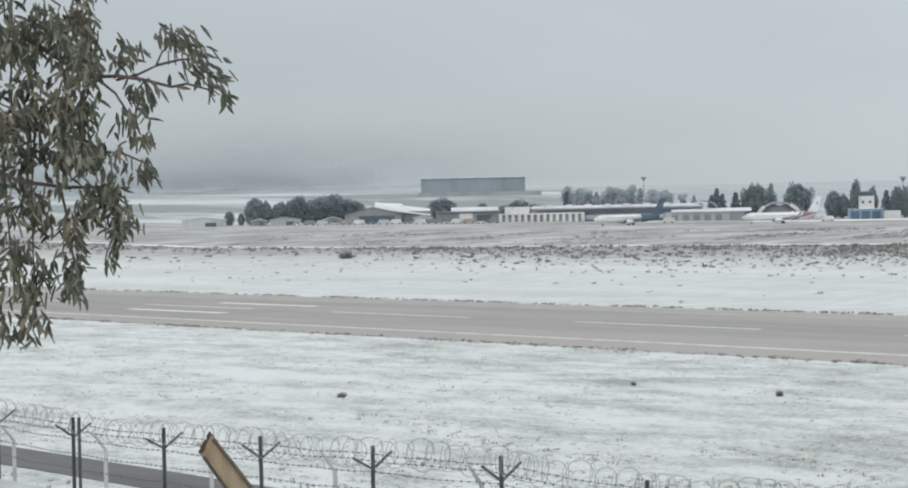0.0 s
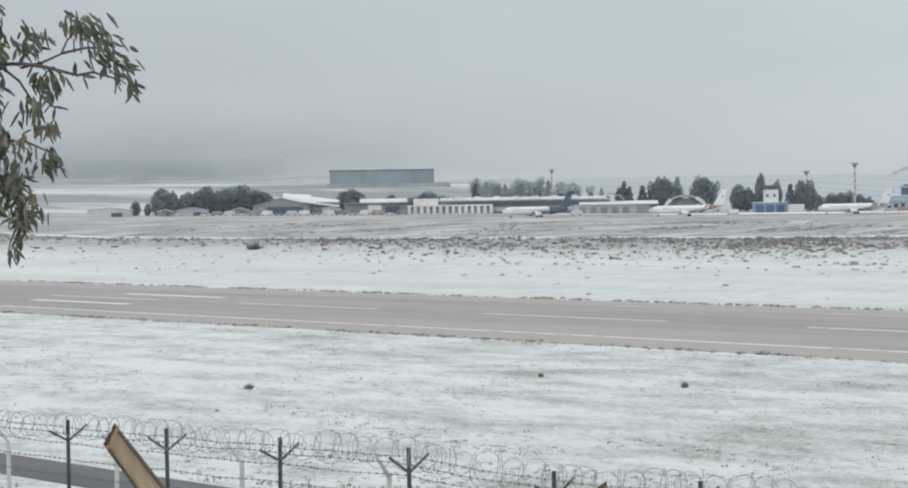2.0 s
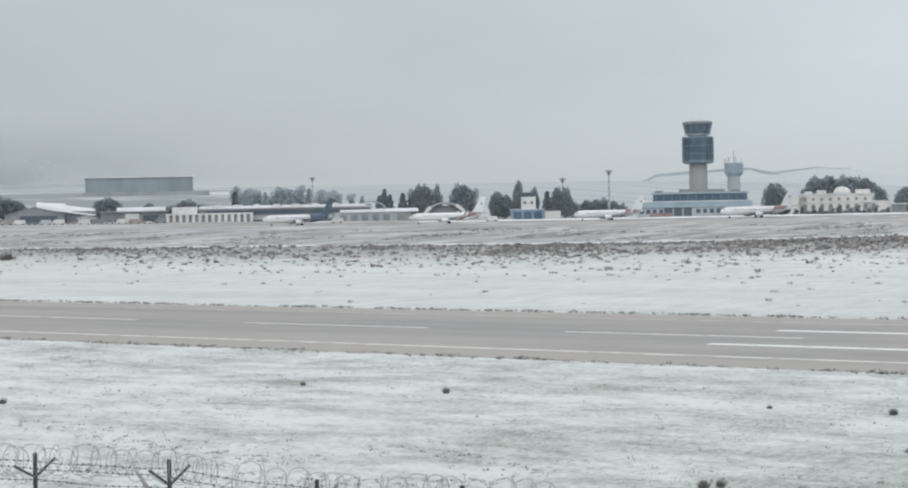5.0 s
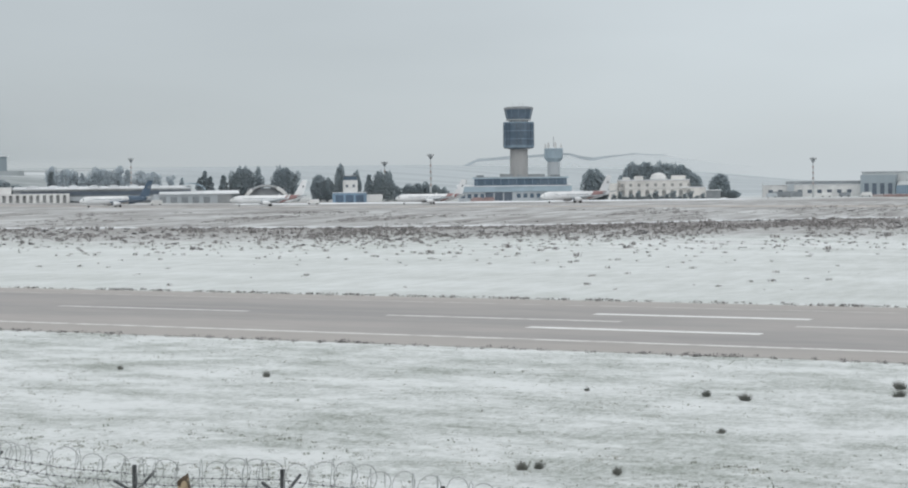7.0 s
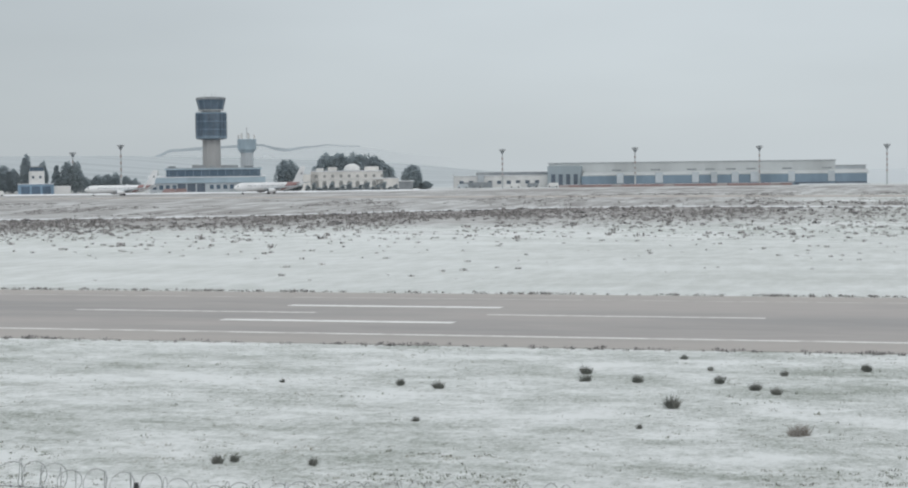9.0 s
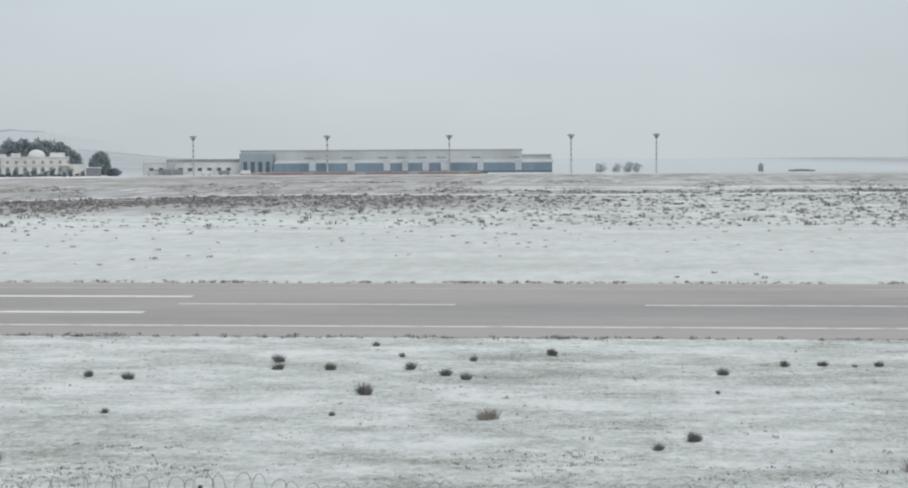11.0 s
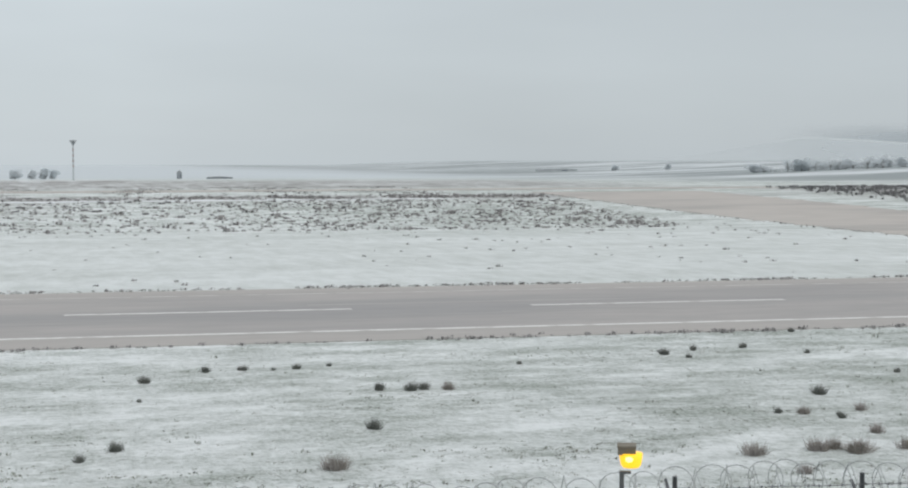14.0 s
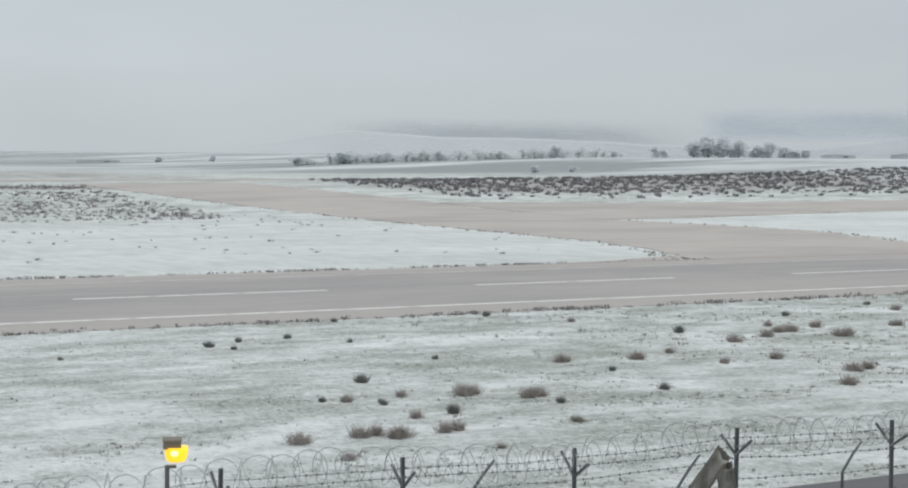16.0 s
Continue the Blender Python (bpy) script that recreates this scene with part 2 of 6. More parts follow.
M_PODIUM = mat("weathered_pale_concrete", (0.40, 0.43, 0.445), 0.8, var=0.1, scale=0.2)
M_FIREBLUE = mat("bright_blue_paint", (0.26, 0.38, 0.50), 0.5, var=0.1, scale=0.4)
M_RED = mat("faded_red_paint", (0.36, 0.215, 0.21), 0.5, var=0.1, scale=0.6)
M_RUST = mat("weathered_red_paint", (0.34, 0.245, 0.235), 0.7, var=0.1, scale=0.6)
M_FADED = mat("bleached_red_paint", (0.42, 0.365, 0.355), 0.7, var=0.1, scale=0.6)
M_AIR = mat("gloss_white_aircraft_paint", (0.88, 0.89, 0.9), 0.3, var=0.03, scale=0.4)
M_NAVY = mat("navy_paint", (0.11, 0.165, 0.235), 0.4, var=0.1, scale=0.4)
M_RUBBER = mat("tyre_rubber", (0.03, 0.03, 0.03), 0.8, scale=5)
M_ALU = mat("bare_aluminium", (0.6, 0.61, 0.63), 0.35, 0.6, scale=2)
# distance haze is painted into foliage and bark: paler, bluer, less contrast
M_TREE = mat("haze_toned_evergreen_foliage", (0.385, 0.44, 0.472), 0.9, var=0.1, scale=0.3, second=(0.43, 0.485, 0.51), rand=0.08, alpha_spec=0.1, leafy=0.5)
M_TREEGREY = mat("haze_paled_foliage", (0.78, 0.81, 0.825), 0.9, var=0.12, scale=0.4, second=(0.84, 0.86, 0.87), rand=0.12, alpha_spec=0.1, leafy=0.5)
M_TREEMID = mat("haze_toned_blue_grey_foliage", (0.60, 0.65, 0.685), 0.9, var=0.08, scale=0.4, second=(0.66, 0.71, 0.74), rand=0.1, alpha_spec=0.1, leafy=0.5)
M_TRUNK = mat("haze_paled_trunk_bark", (0.32, 0.315, 0.31), 0.9, scale=3)
# haze is mixed into this hillside colour
M_HILL_DARK = mat("mist_toned_slope", (0.56, 0.60, 0.62), 0.9, var=0.06, scale=0.01)


def ground_material():
    """Snow over thin grass: streaks along the runway, speckles, bare brown soil farther out, mist painted into the far
    plain.
    """
    m = bpy.data.materials.new("snow_over_grass")
    m.use_nodes = True
    n, l = m.node_tree.nodes, m.node_tree.links
    bs = n["Principled BSDF"]
    bs.inputs["Roughness"].default_value, bs.inputs["Specular IOR Level"].default_value = 0.85, 0.2
    geo, sep = n.new("ShaderNodeNewGeometry"), n.new("ShaderNodeSeparateXYZ")
    l.new(geo.outputs["Position"], sep.inputs[0])

    def noisy(scale, stretch, detail=5, rough=0.6):
        mp, t = n.new("ShaderNodeMapping"), n.new("ShaderNodeTexNoise")
        mp.inputs["Scale"].default_value = stretch
        t.inputs["Scale"].default_value, t.inputs["Detail"].default_value, t.inputs["Roughness"].default_value = scale, detail, rough
        l.new(geo.outputs["Position"], mp.inputs[0])
        l.new(mp.outputs[0], t.inputs["Vector"])
        return t.outputs[0]

    def ramp(src, a, b, lo=0.0, hi=1.0):
        r = n.new("ShaderNodeMapRange")
        for k, v in (("From Min", a), ("From Max", b), ("To Min", lo), ("To Max", hi)):
            r.inputs[k].default_value = v
        l.new(src, r.inputs[0])
        return r.outputs[0]

    def op(kind, a, b):
        x = n.new("ShaderNodeMath")
        x.operation = kind
        for i, v in ((0, a), (1, b)):
            if isinstance(v, float):
                x.inputs[i].default_value = v
            else:
                l.new(v, x.inputs[i])
        return x.outputs[0]

    def blend(f, a, b):
        x = n.new("ShaderNodeMix")
        x.data_type = "RGBA"
        l.new(f, x.inputs[0])
        for i, v in ((6, a), (7, b)):
            if isinstance(v, tuple):
                x.inputs[i].default_value = (*v, 1)
            else:
                l.new(v, x.inputs[i])
        return x.outputs[2]

    streak = noisy(0.42, (0.6, 0.8, 1), 5, 0.65)
    streak_fine = noisy(1.5, (1.1, 0.8, 1), 6, 0.75)
    speck = noisy(2.8, (1.6, 0.8, 1), 6, 0.75)
    drift = noisy(0.3, (1.0, 0.3, 1), 6, 0.7)
    wide = noisy(0.035, (0.35, 1, 1), 4)
    patchy = noisy(0.15, (0.55, 1, 1), 5, 0.65)
    # thin snow: grey-green sward shows through
    thin = op("ADD", op("MULTIPLY", streak, 0.25), op("ADD", op("MULTIPLY", streak_fine, 0.35), op("ADD", op("MULTIPLY", patchy, 0.4), op("MULTIPLY", wide, 0.25))))
    sward = blend(ramp(speck, 0.38, 0.62), (0.285, 0.318, 0.28), (0.535, 0.568, 0.54))
    col = blend(ramp(op("SUBTRACT", thin, ramp(sep.outputs["X"], -95.0, 95.0, -0.035, 0.026)), 0.53, 0.705), sward, (0.875, 0.898, 0.895))
    # dark specks of stalks and stones
    col = blend(ramp(op("ADD", op("MULTIPLY", speck, 0.7), op("MULTIPLY", patchy, 0.3)), 0.445, 0.34, 0.0, 0.85), col, (0.19, 0.205, 0.175))
    # the wind-swept snow beyond the runway is whiter and smoother
    beyond = op("MULTIPLY", ramp(sep.outputs["Y"], 203.0, 207.0), ramp(sep.outputs["Y"], 420.0, 330.0))
    smooth_snow = blend(ramp(op("ADD", op("MULTIPLY", wide, 0.4), op("MULTIPLY", drift, 0.72)), 0.44, 0.68), (0.645, 0.67, 0.65), (0.825, 0.85, 0.845))
    col = blend(op("MULTIPLY", beyond, 0.85), col, smooth_snow)
    # bare soil and withered grass towards the aprons
    far = op("MULTIPLY", ramp(op("ADD", op("ADD", sep.outputs["Y"], op("MULTIPLY", sep.outputs["X"], -0.22)), op("MULTIPLY", wide, 160.0)), 505.0, 585.0), ramp(sep.outputs["Y"], 1150.0, 800.0))
    mottle = op("ADD", op("MULTIPLY", noisy(0.055, (0.7, 0.45, 1), 6, 0.75), 0.45), op("MULTIPLY", noisy(0.2, (1.0, 0.14, 1), 4, 0.6), 0.55))
    soil = blend(ramp(mottle, 0.43, 0.60), (0.30, 0.286, 0.281), (0.64, 0.645, 0.645))
    # east of the apron the bare ground lies in strips between snow
    row = op("ADD", sep.outputs["Y"], op("MULTIPLY", patchy, 30.0))
    strips = op("MAXIMUM", op("MULTIPLY", op("MULTIPLY", ramp(row, 562.0, 580.0), ramp(row, 618.0, 605.0)), 0.75), op("MULTIPLY", op("MULTIPLY", ramp(row, 675.0, 705.0), ramp(row, 1000.0, 840.0)), 0.85))
    east = ramp(op("ADD", sep.outputs["X"], op("MULTIPLY", wide, 80.0)), -60.0, 40.0)
    far = op("ADD", op("MULTIPLY", far, op("SUBTRACT", 1.0, east)), op("MULTIPLY", strips, east))
    far = op("MULTIPLY", far, ramp(sep.outputs["X"], 290.0, 230.0))
    col = blend(op("MULTIPLY", far, 0.9), col, soil)
    # withered sward in the scrub belt
    bank_y = op("ADD", ramp(sep.outputs["X"], -520.0, -250.0, 388.0, 457.0), ramp(sep.outputs["X"], -250.0, -100.0, 0.0, 95.0))
    lane = op("SUBTRACT", op("ADD", sep.outputs["Y"], op("MULTIPLY", patchy, 50.0)), op("ADD", bank_y, 25.0))
    belt = op("MULTIPLY", op("MULTIPLY", ramp(lane, -120.0, -40.0), ramp(lane, 6.0, 0.0)), op("MULTIPLY", ramp(sep.outputs["X"], -70.0, 20.0, 1.0, 0.0), ramp(sep.outputs["X"], -420.0, -160.0, 0.5, 1.0)))
    belt = op("MULTIPLY", belt, ramp(sep.outputs["X"], 170.0, 130.0))
    bank = op("ADD", sep.outputs["Y"], op("MULTIPLY", patchy, 60.0))
    belt = op("MAXIMUM", belt, op("MULTIPLY", op("MULTIPLY", ramp(bank, 520.0, 570.0), ramp(bank, 690.0, 670.0)), ramp(sep.outputs["X"], 270.0, 320.0)))
    belt = op("MULTIPLY", belt, ramp(drift, 0.38, 0.6, 0.95, 0.3))
    col = blend(belt, col, (0.30, 0.282, 0.275))
    # far fields lie in long light and dark strips; the plain's tone carries painted mist
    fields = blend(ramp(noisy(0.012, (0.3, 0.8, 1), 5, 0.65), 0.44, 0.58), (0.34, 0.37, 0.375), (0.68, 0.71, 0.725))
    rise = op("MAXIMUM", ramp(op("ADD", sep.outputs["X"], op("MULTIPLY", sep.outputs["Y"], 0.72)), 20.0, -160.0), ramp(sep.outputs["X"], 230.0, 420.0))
    # mist in the colour: plain paled towards the sky's tone, greyer at the left
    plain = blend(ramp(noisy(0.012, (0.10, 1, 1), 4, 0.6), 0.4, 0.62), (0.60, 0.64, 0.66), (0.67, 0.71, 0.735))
    mist_grey_plain = blend(ramp(noisy(0.012, (0.10, 1, 1), 4, 0.6), 0.4, 0.62), (0.46, 0.50, 0.52), (0.56, 0.60, 0.62))
    plain = blend(ramp(sep.outputs["X"], -180.0, -480.0), plain, mist_grey_plain)
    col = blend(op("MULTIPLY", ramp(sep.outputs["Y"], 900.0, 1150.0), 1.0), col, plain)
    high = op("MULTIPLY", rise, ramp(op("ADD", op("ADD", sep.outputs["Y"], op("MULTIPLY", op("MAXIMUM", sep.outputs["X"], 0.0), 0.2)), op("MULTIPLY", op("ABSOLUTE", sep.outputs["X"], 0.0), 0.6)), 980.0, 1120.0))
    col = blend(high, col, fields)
    l.new(col, bs.inputs["Base Color"])
    bp = n.new("ShaderNodeBump")
    bp.inputs["Strength"].default_value, bp.inputs["Distance"].default_value = 0.7, 0.5
    l.new(op("ADD", op("MULTIPLY", streak_fine, 0.6), op("MULTIPLY", speck, 0.3)), bp.inputs["Height"])
    l.new(bp.outputs[0], bs.inputs["Normal"])
    return m


def runway_material():
    """Grey asphalt smeared with rubber along the middle, paler brown shoulders outside the edge lines."""
    m = bpy.data.materials.new("runway_asphalt")
    m.use_nodes = True
    n, l = m.node_tree.nodes, m.node_tree.links
    bs = n["Principled BSDF"]
    bs.inputs["Roughness"].default_value, bs.inputs["Specular IOR Level"].default_value = 0.75, 0.3
    geo, sep = n.new("ShaderNodeNewGeometry"), n.new("ShaderNodeSeparateXYZ")
    l.new(geo.outputs["Position"], sep.inputs[0])

    def noisy(scale, stretch, detail):
        mp, t = n.new("ShaderNodeMapping"), n.new("ShaderNodeTexNoise")
        mp.inputs["Scale"].default_value = stretch
        t.inputs["Scale"].default_value, t.inputs["Detail"].default_value, t.inputs["Roughness"].default_value = scale, detail, 0.65
        l.new(geo.outputs["Position"], mp.inputs[0])
        l.new(mp.outputs[0], t.inputs["Vector"])
        return t.outputs[0]

    def ramp(src, a, b, lo=0.0, hi=1.0):
        r = n.new("ShaderNodeMapRange")
        for k, v in (("From Min", a), ("From Max", b), ("To Min", lo), ("To Max", hi)):
            r.inputs[k].default_value = v
        l.new(src, r.inputs[0])
        return r.outputs[0]

    def op(kind, a, b):
        x = n.new("ShaderNodeMath")
        x.operation = kind
        for i, v in ((0, a), (1, b)):
            if isinstance(v, float):
                x.inputs[i].default_value = v
            else:
                l.new(v, x.inputs[i])
        return x.outputs[0]

    def blend(f, a, b):
        x = n.new("ShaderNodeMix")
        x.data_type = "RGBA"
        l.new(f, x.inputs[0])
        for i, v in ((6, a), (7, b)):
            if isinstance(v, tuple):
                x.inputs[i].default_value = (*v, 1)
            else:
                l.new(v, x.inputs[i])
        return x.outputs[2]

    patches = noisy(0.035, (0.35, 1.3, 1), 5)
    grain = noisy(0.6, (0.25, 1, 1), 6)
    col = blend(ramp(patches, 0.40, 0.60), (0.442, 0.415, 0.398), (0.358, 0.341, 0.336))
    off = op("ABSOLUTE", op("SUBTRACT", sep.outputs["Y"], 174.5), 0.0)
    smear = op("MULTIPLY", ramp(off, 14.0, 4.0), ramp(patches, 0.35, 0.6, 0.15, 0.75))
    col = blend(smear, col, (0.345, 0.332, 0.33))
    edge_dirt = op("ADD", off, op("MULTIPLY", grain, 3.0))
    col = blend(ramp(edge_dirt, 21.0, 28.0, 0.0, 0.8), col, (0.462, 0.432, 0.408))
    mul = n.new("ShaderNodeVectorMath")
    mul.operation = "SCALE"
    l.new(col, mul.inputs[0])
    l.new(ramp(grain, 0.25, 0.75, 0.93, 1.07), mul.inputs["Scale"])
    l.new(mul.outputs[0], bs.inputs["Base Color"])
    return m


def mist_sheet_material(name, colour, amount, low, high, sides, ragged=0.35):
    """Mist painted on a far see-through sheet: thickest inside, thinning out to each rim, with a ragged density."""
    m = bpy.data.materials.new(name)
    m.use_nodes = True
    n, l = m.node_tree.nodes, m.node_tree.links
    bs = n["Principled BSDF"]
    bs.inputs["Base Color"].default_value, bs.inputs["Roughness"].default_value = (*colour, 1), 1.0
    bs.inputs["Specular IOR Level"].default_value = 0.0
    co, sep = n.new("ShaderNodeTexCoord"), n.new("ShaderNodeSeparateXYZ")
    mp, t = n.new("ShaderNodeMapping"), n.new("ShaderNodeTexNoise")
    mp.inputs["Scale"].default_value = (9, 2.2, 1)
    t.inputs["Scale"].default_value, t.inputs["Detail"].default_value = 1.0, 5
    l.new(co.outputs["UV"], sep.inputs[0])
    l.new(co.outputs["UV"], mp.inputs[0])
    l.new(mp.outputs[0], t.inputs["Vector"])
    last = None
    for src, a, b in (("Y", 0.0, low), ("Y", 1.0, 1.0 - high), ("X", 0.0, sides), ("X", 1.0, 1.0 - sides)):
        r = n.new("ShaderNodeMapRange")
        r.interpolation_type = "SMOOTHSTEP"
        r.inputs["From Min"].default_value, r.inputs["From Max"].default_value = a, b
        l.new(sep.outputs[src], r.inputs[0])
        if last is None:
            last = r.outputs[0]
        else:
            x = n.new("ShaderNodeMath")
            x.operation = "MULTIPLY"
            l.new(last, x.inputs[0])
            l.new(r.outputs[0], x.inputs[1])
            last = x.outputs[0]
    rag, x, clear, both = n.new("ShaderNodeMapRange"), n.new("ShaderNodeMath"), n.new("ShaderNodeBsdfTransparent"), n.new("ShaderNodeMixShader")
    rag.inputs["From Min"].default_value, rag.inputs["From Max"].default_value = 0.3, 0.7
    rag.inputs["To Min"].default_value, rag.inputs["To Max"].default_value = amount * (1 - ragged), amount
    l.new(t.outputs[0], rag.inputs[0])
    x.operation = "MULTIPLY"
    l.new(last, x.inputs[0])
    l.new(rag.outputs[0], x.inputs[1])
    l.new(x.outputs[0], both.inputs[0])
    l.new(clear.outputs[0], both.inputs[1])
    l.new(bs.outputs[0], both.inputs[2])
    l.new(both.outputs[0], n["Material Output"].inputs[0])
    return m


M_ASPHALT = runway_material()
# painted haze: translucent sheet colours in place of real cloud and mist
M_CLOUD_LEFT = mist_sheet_material("low_cloud_sheet", (0.40, 0.44, 0.465), 0.68, 0.12, 0.85, 0.42)
M_CLOUD_SNOW = mist_sheet_material("snow_slope_mist_sheet", (0.66, 0.70, 0.725), 0.42, 0.02, 0.04, 0.25, 0.3)
M_CLOUD_HILL = mist_sheet_material("dark_slope_mist_sheet", (0.45, 0.49, 0.52), 0.72, 0.10, 0.88, 0.35)
M_CLOUD_BLUE = mist_sheet_material("blue_mountain_mist_sheet", (0.50, 0.575, 0.665), 0.6, 0.3, 0.45, 0.06, 0.5)
M_CLOUD_WOODS = mist_sheet_material("dark_woods_mist_sheet", (0.33, 0.37, 0.395), 0.5, 0.2, 0.6, 0.2, 0.7)
# grey of far woods with mist already in the tone
M_RIDGE_WOODS = mat("mist_toned_woods", (0.50, 0.545, 0.575), 0.95, var=0.12, scale=0.02, alpha_spec=0.1)
M_GROUND = ground_material()

# ---------------------------------------------------------------- land, runway, taxiways, road
bm = B()
xs = np.unique(np.round(np.concatenate([np.linspace(-4900, -900, 50), np.linspace(-900, 900, 241), np.linspace(900, 4900, 50)]), 2))
ys = np.unique(np.round(np.concatenate([np.linspace(-400, -20, 8), np.linspace(-20, 80, 81), np.linspace(80, 1200, 161), np.linspace(1200, 4900, 60)]), 2))
rows = [[bm.verts.new((x, y, ground_z(x, y) + 0.25 * noise.noise((x * 0.12, y * 0.12, 0)) * ss(50, 14, abs(y - 30)))) for x in xs] for y in ys]
for a, b in zip(rows, rows[1:]):
    for k in range(len(xs) - 1):
        bm.faces.new((a[k], a[k + 1], b[k + 1], b[k]))
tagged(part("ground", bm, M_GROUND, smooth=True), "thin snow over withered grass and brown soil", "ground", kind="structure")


def strip(name, material, left, right, lift, step=12.0, label="", category="", thick=0.25):
    """A paved strip draped on the land between two edges, each a function of the share 0..1 along it."""
    bm = B()
    n = max(2, int(2400 / step)) if name == "runway" else 130
    tops, lows = [], []
    for i in range(n + 1):
        s = i / n
        a, b = left(s), right(s)
        rag = 0.3 if name in ("runway", "road") else 6.0
        a = (a[0] + (rag * noise.noise((s * 90, 1, 0)) if rag > 1 else 0), a[1] + rag * 0.6 * noise.noise((s * 130, 5, 0)), 0)
        b = (b[0] + (rag * noise.noise((s * 90, 9, 0)) if rag > 1 else 0), b[1] + rag * 0.6 * noise.noise((s * 130, 13, 0)), 0)
        row = [Vector(a).lerp(Vector(b), k / 8) for k in range(9)]
        tops.append([bm.verts.new((p.x, p.y, ground_z(p.x, p.y) + lift)) for p in row])
    for a, b in zip(tops, tops[1:]):
        for k in range(8):
            bm.faces.new((a[k], b[k], b[k + 1], a[k + 1]))
    rim = [r[0] for r in tops] + tops[-1][1:] + [r[8] for r in tops[-2::-1]] + tops[0][7:0:-1]
    low = [bm.verts.new(v.co - Vector((0, 0, thick))) for v in rim]
    for k in range(len(rim)):
        j = (k + 1) % len(rim)
        bm.faces.new((rim[k], rim[j], low[j], low[k]))
    bmesh.ops.recalc_face_normals(bm, faces=bm.faces)
    return tagged(part(name, bm, material), label, category, kind="structure")


runway = strip("runway", M_ASPHALT, lambda s: (-1300 + 2600 * s, 143.3, 0), lambda s: (-1300 + 2600 * s, 205.3, 0), 0.06, label="pale grey asphalt runway with worn white markings", category="runway")


def marking(name, x0, x1, y, w, material, parent, label=""):
    bm = B()
    box(bm, ((x0 + x1) / 2, y, 0.066), (x1 - x0, w, 0.012))
    return part(name, bm, material, parent, label)


marking("edge_line", -1290, 1290, 152.1, 1.25, M_LINE, runway)
marking("far_edge_line", -1290, 1290, 196.9, 0.9, M_LINE_OLD, runway)
for k in range(-12, 13):
    marking("centre_dash", -117.6 + 50 * k - 30, -117.6 + 50 * k, 175.1, 1.15, M_LINE, runway)
rnd = random.Random(5)
for k in range(26):
    a, ln = rnd.uniform(-420, 300), rnd.uniform(50, 170)
    y = rnd.choice((168.4, 169.7, 171.0, 172.3, 178.0, 179.5, 181.0)) + rnd.uniform(-0.15, 0.15)
    bm = B()
    box(bm, (a + ln / 2, y, 0.0605 + 0.00012 * k), (ln, rnd.uniform(0.5, 1.0), 0.008))
    part("tyre_mark", bm, M_TRACK, runway, "faint grey tyre mark")
for x0 in (-238.5, -74.5):
    for y in (165.2, 184.6):
        marking("touchdown_bar", x0, x0 + 26, y, 1.9, M_LINE_FRESH, runway)
strip("road", M_ROAD, lambda s: (-420 + 840 * s, 55.6, 0), lambda s: (-420 + 840 * s, 60.2, 0), 0.07, label="dark asphalt perimeter road cleared of snow", category="road")
# the taxiway that leaves the runway, and the one that runs on beside it
strip("taxiway_1", M_TAXI,
      lambda s: (183 - 22 * math.exp(-max(0, 405 * s - 7) / 35) - 30 * max(0, 1 - s / 0.03) ** 2, 205.0 + 405 * s, 0),
      lambda s: (233 + 16 * ss(0.06, 0.2, s) + 30 * max(0, 1 - s / 0.05) ** 2 - 6 * ss(0.24, 0.34, s) + 8 * ss(0.5, 0.7, s), 205.0 + 405 * s, 0), 0.12, label="pale concrete taxiway branching off the runway", category="taxiway")
strip("taxiway_2", M_TAXI,
      lambda s: (240 + 900 * s, 347 + 25 * ss(0.0, 0.16, s), 0),
      lambda s: (248 + 900 * s, 447 - 18 * ss(0.0, 0.07, s), 0), 0.16, label="wide concrete taxiway running parallel to the runway", category="taxiway")
strip("taxiway_3", M_TAXI, lambda s: (-1200 + 1500 * s, 640, 0), lambda s: (-1200 + 1500 * s, 658, 0), 0.1, label="narrow taxiway in front of the apron", category="taxiway")
strip("apron", M_APRON, lambda s: (-760 + 800 * s, 560 + 275 * s ** 0.7, 0), lambda s: (-800 + 850 * s, 760 + 160 * s, 0), 0.14, label="grey concrete apron with trodden snow", category="apron")

def bank_line(x):
    """How far off the low snow bank in front of the apron runs."""
    return 388 + 69 * min(1, max(0, (x + 520) / 270)) + 95 * ss(-270, -80, x) + 8 * ss(-60, 40, x)


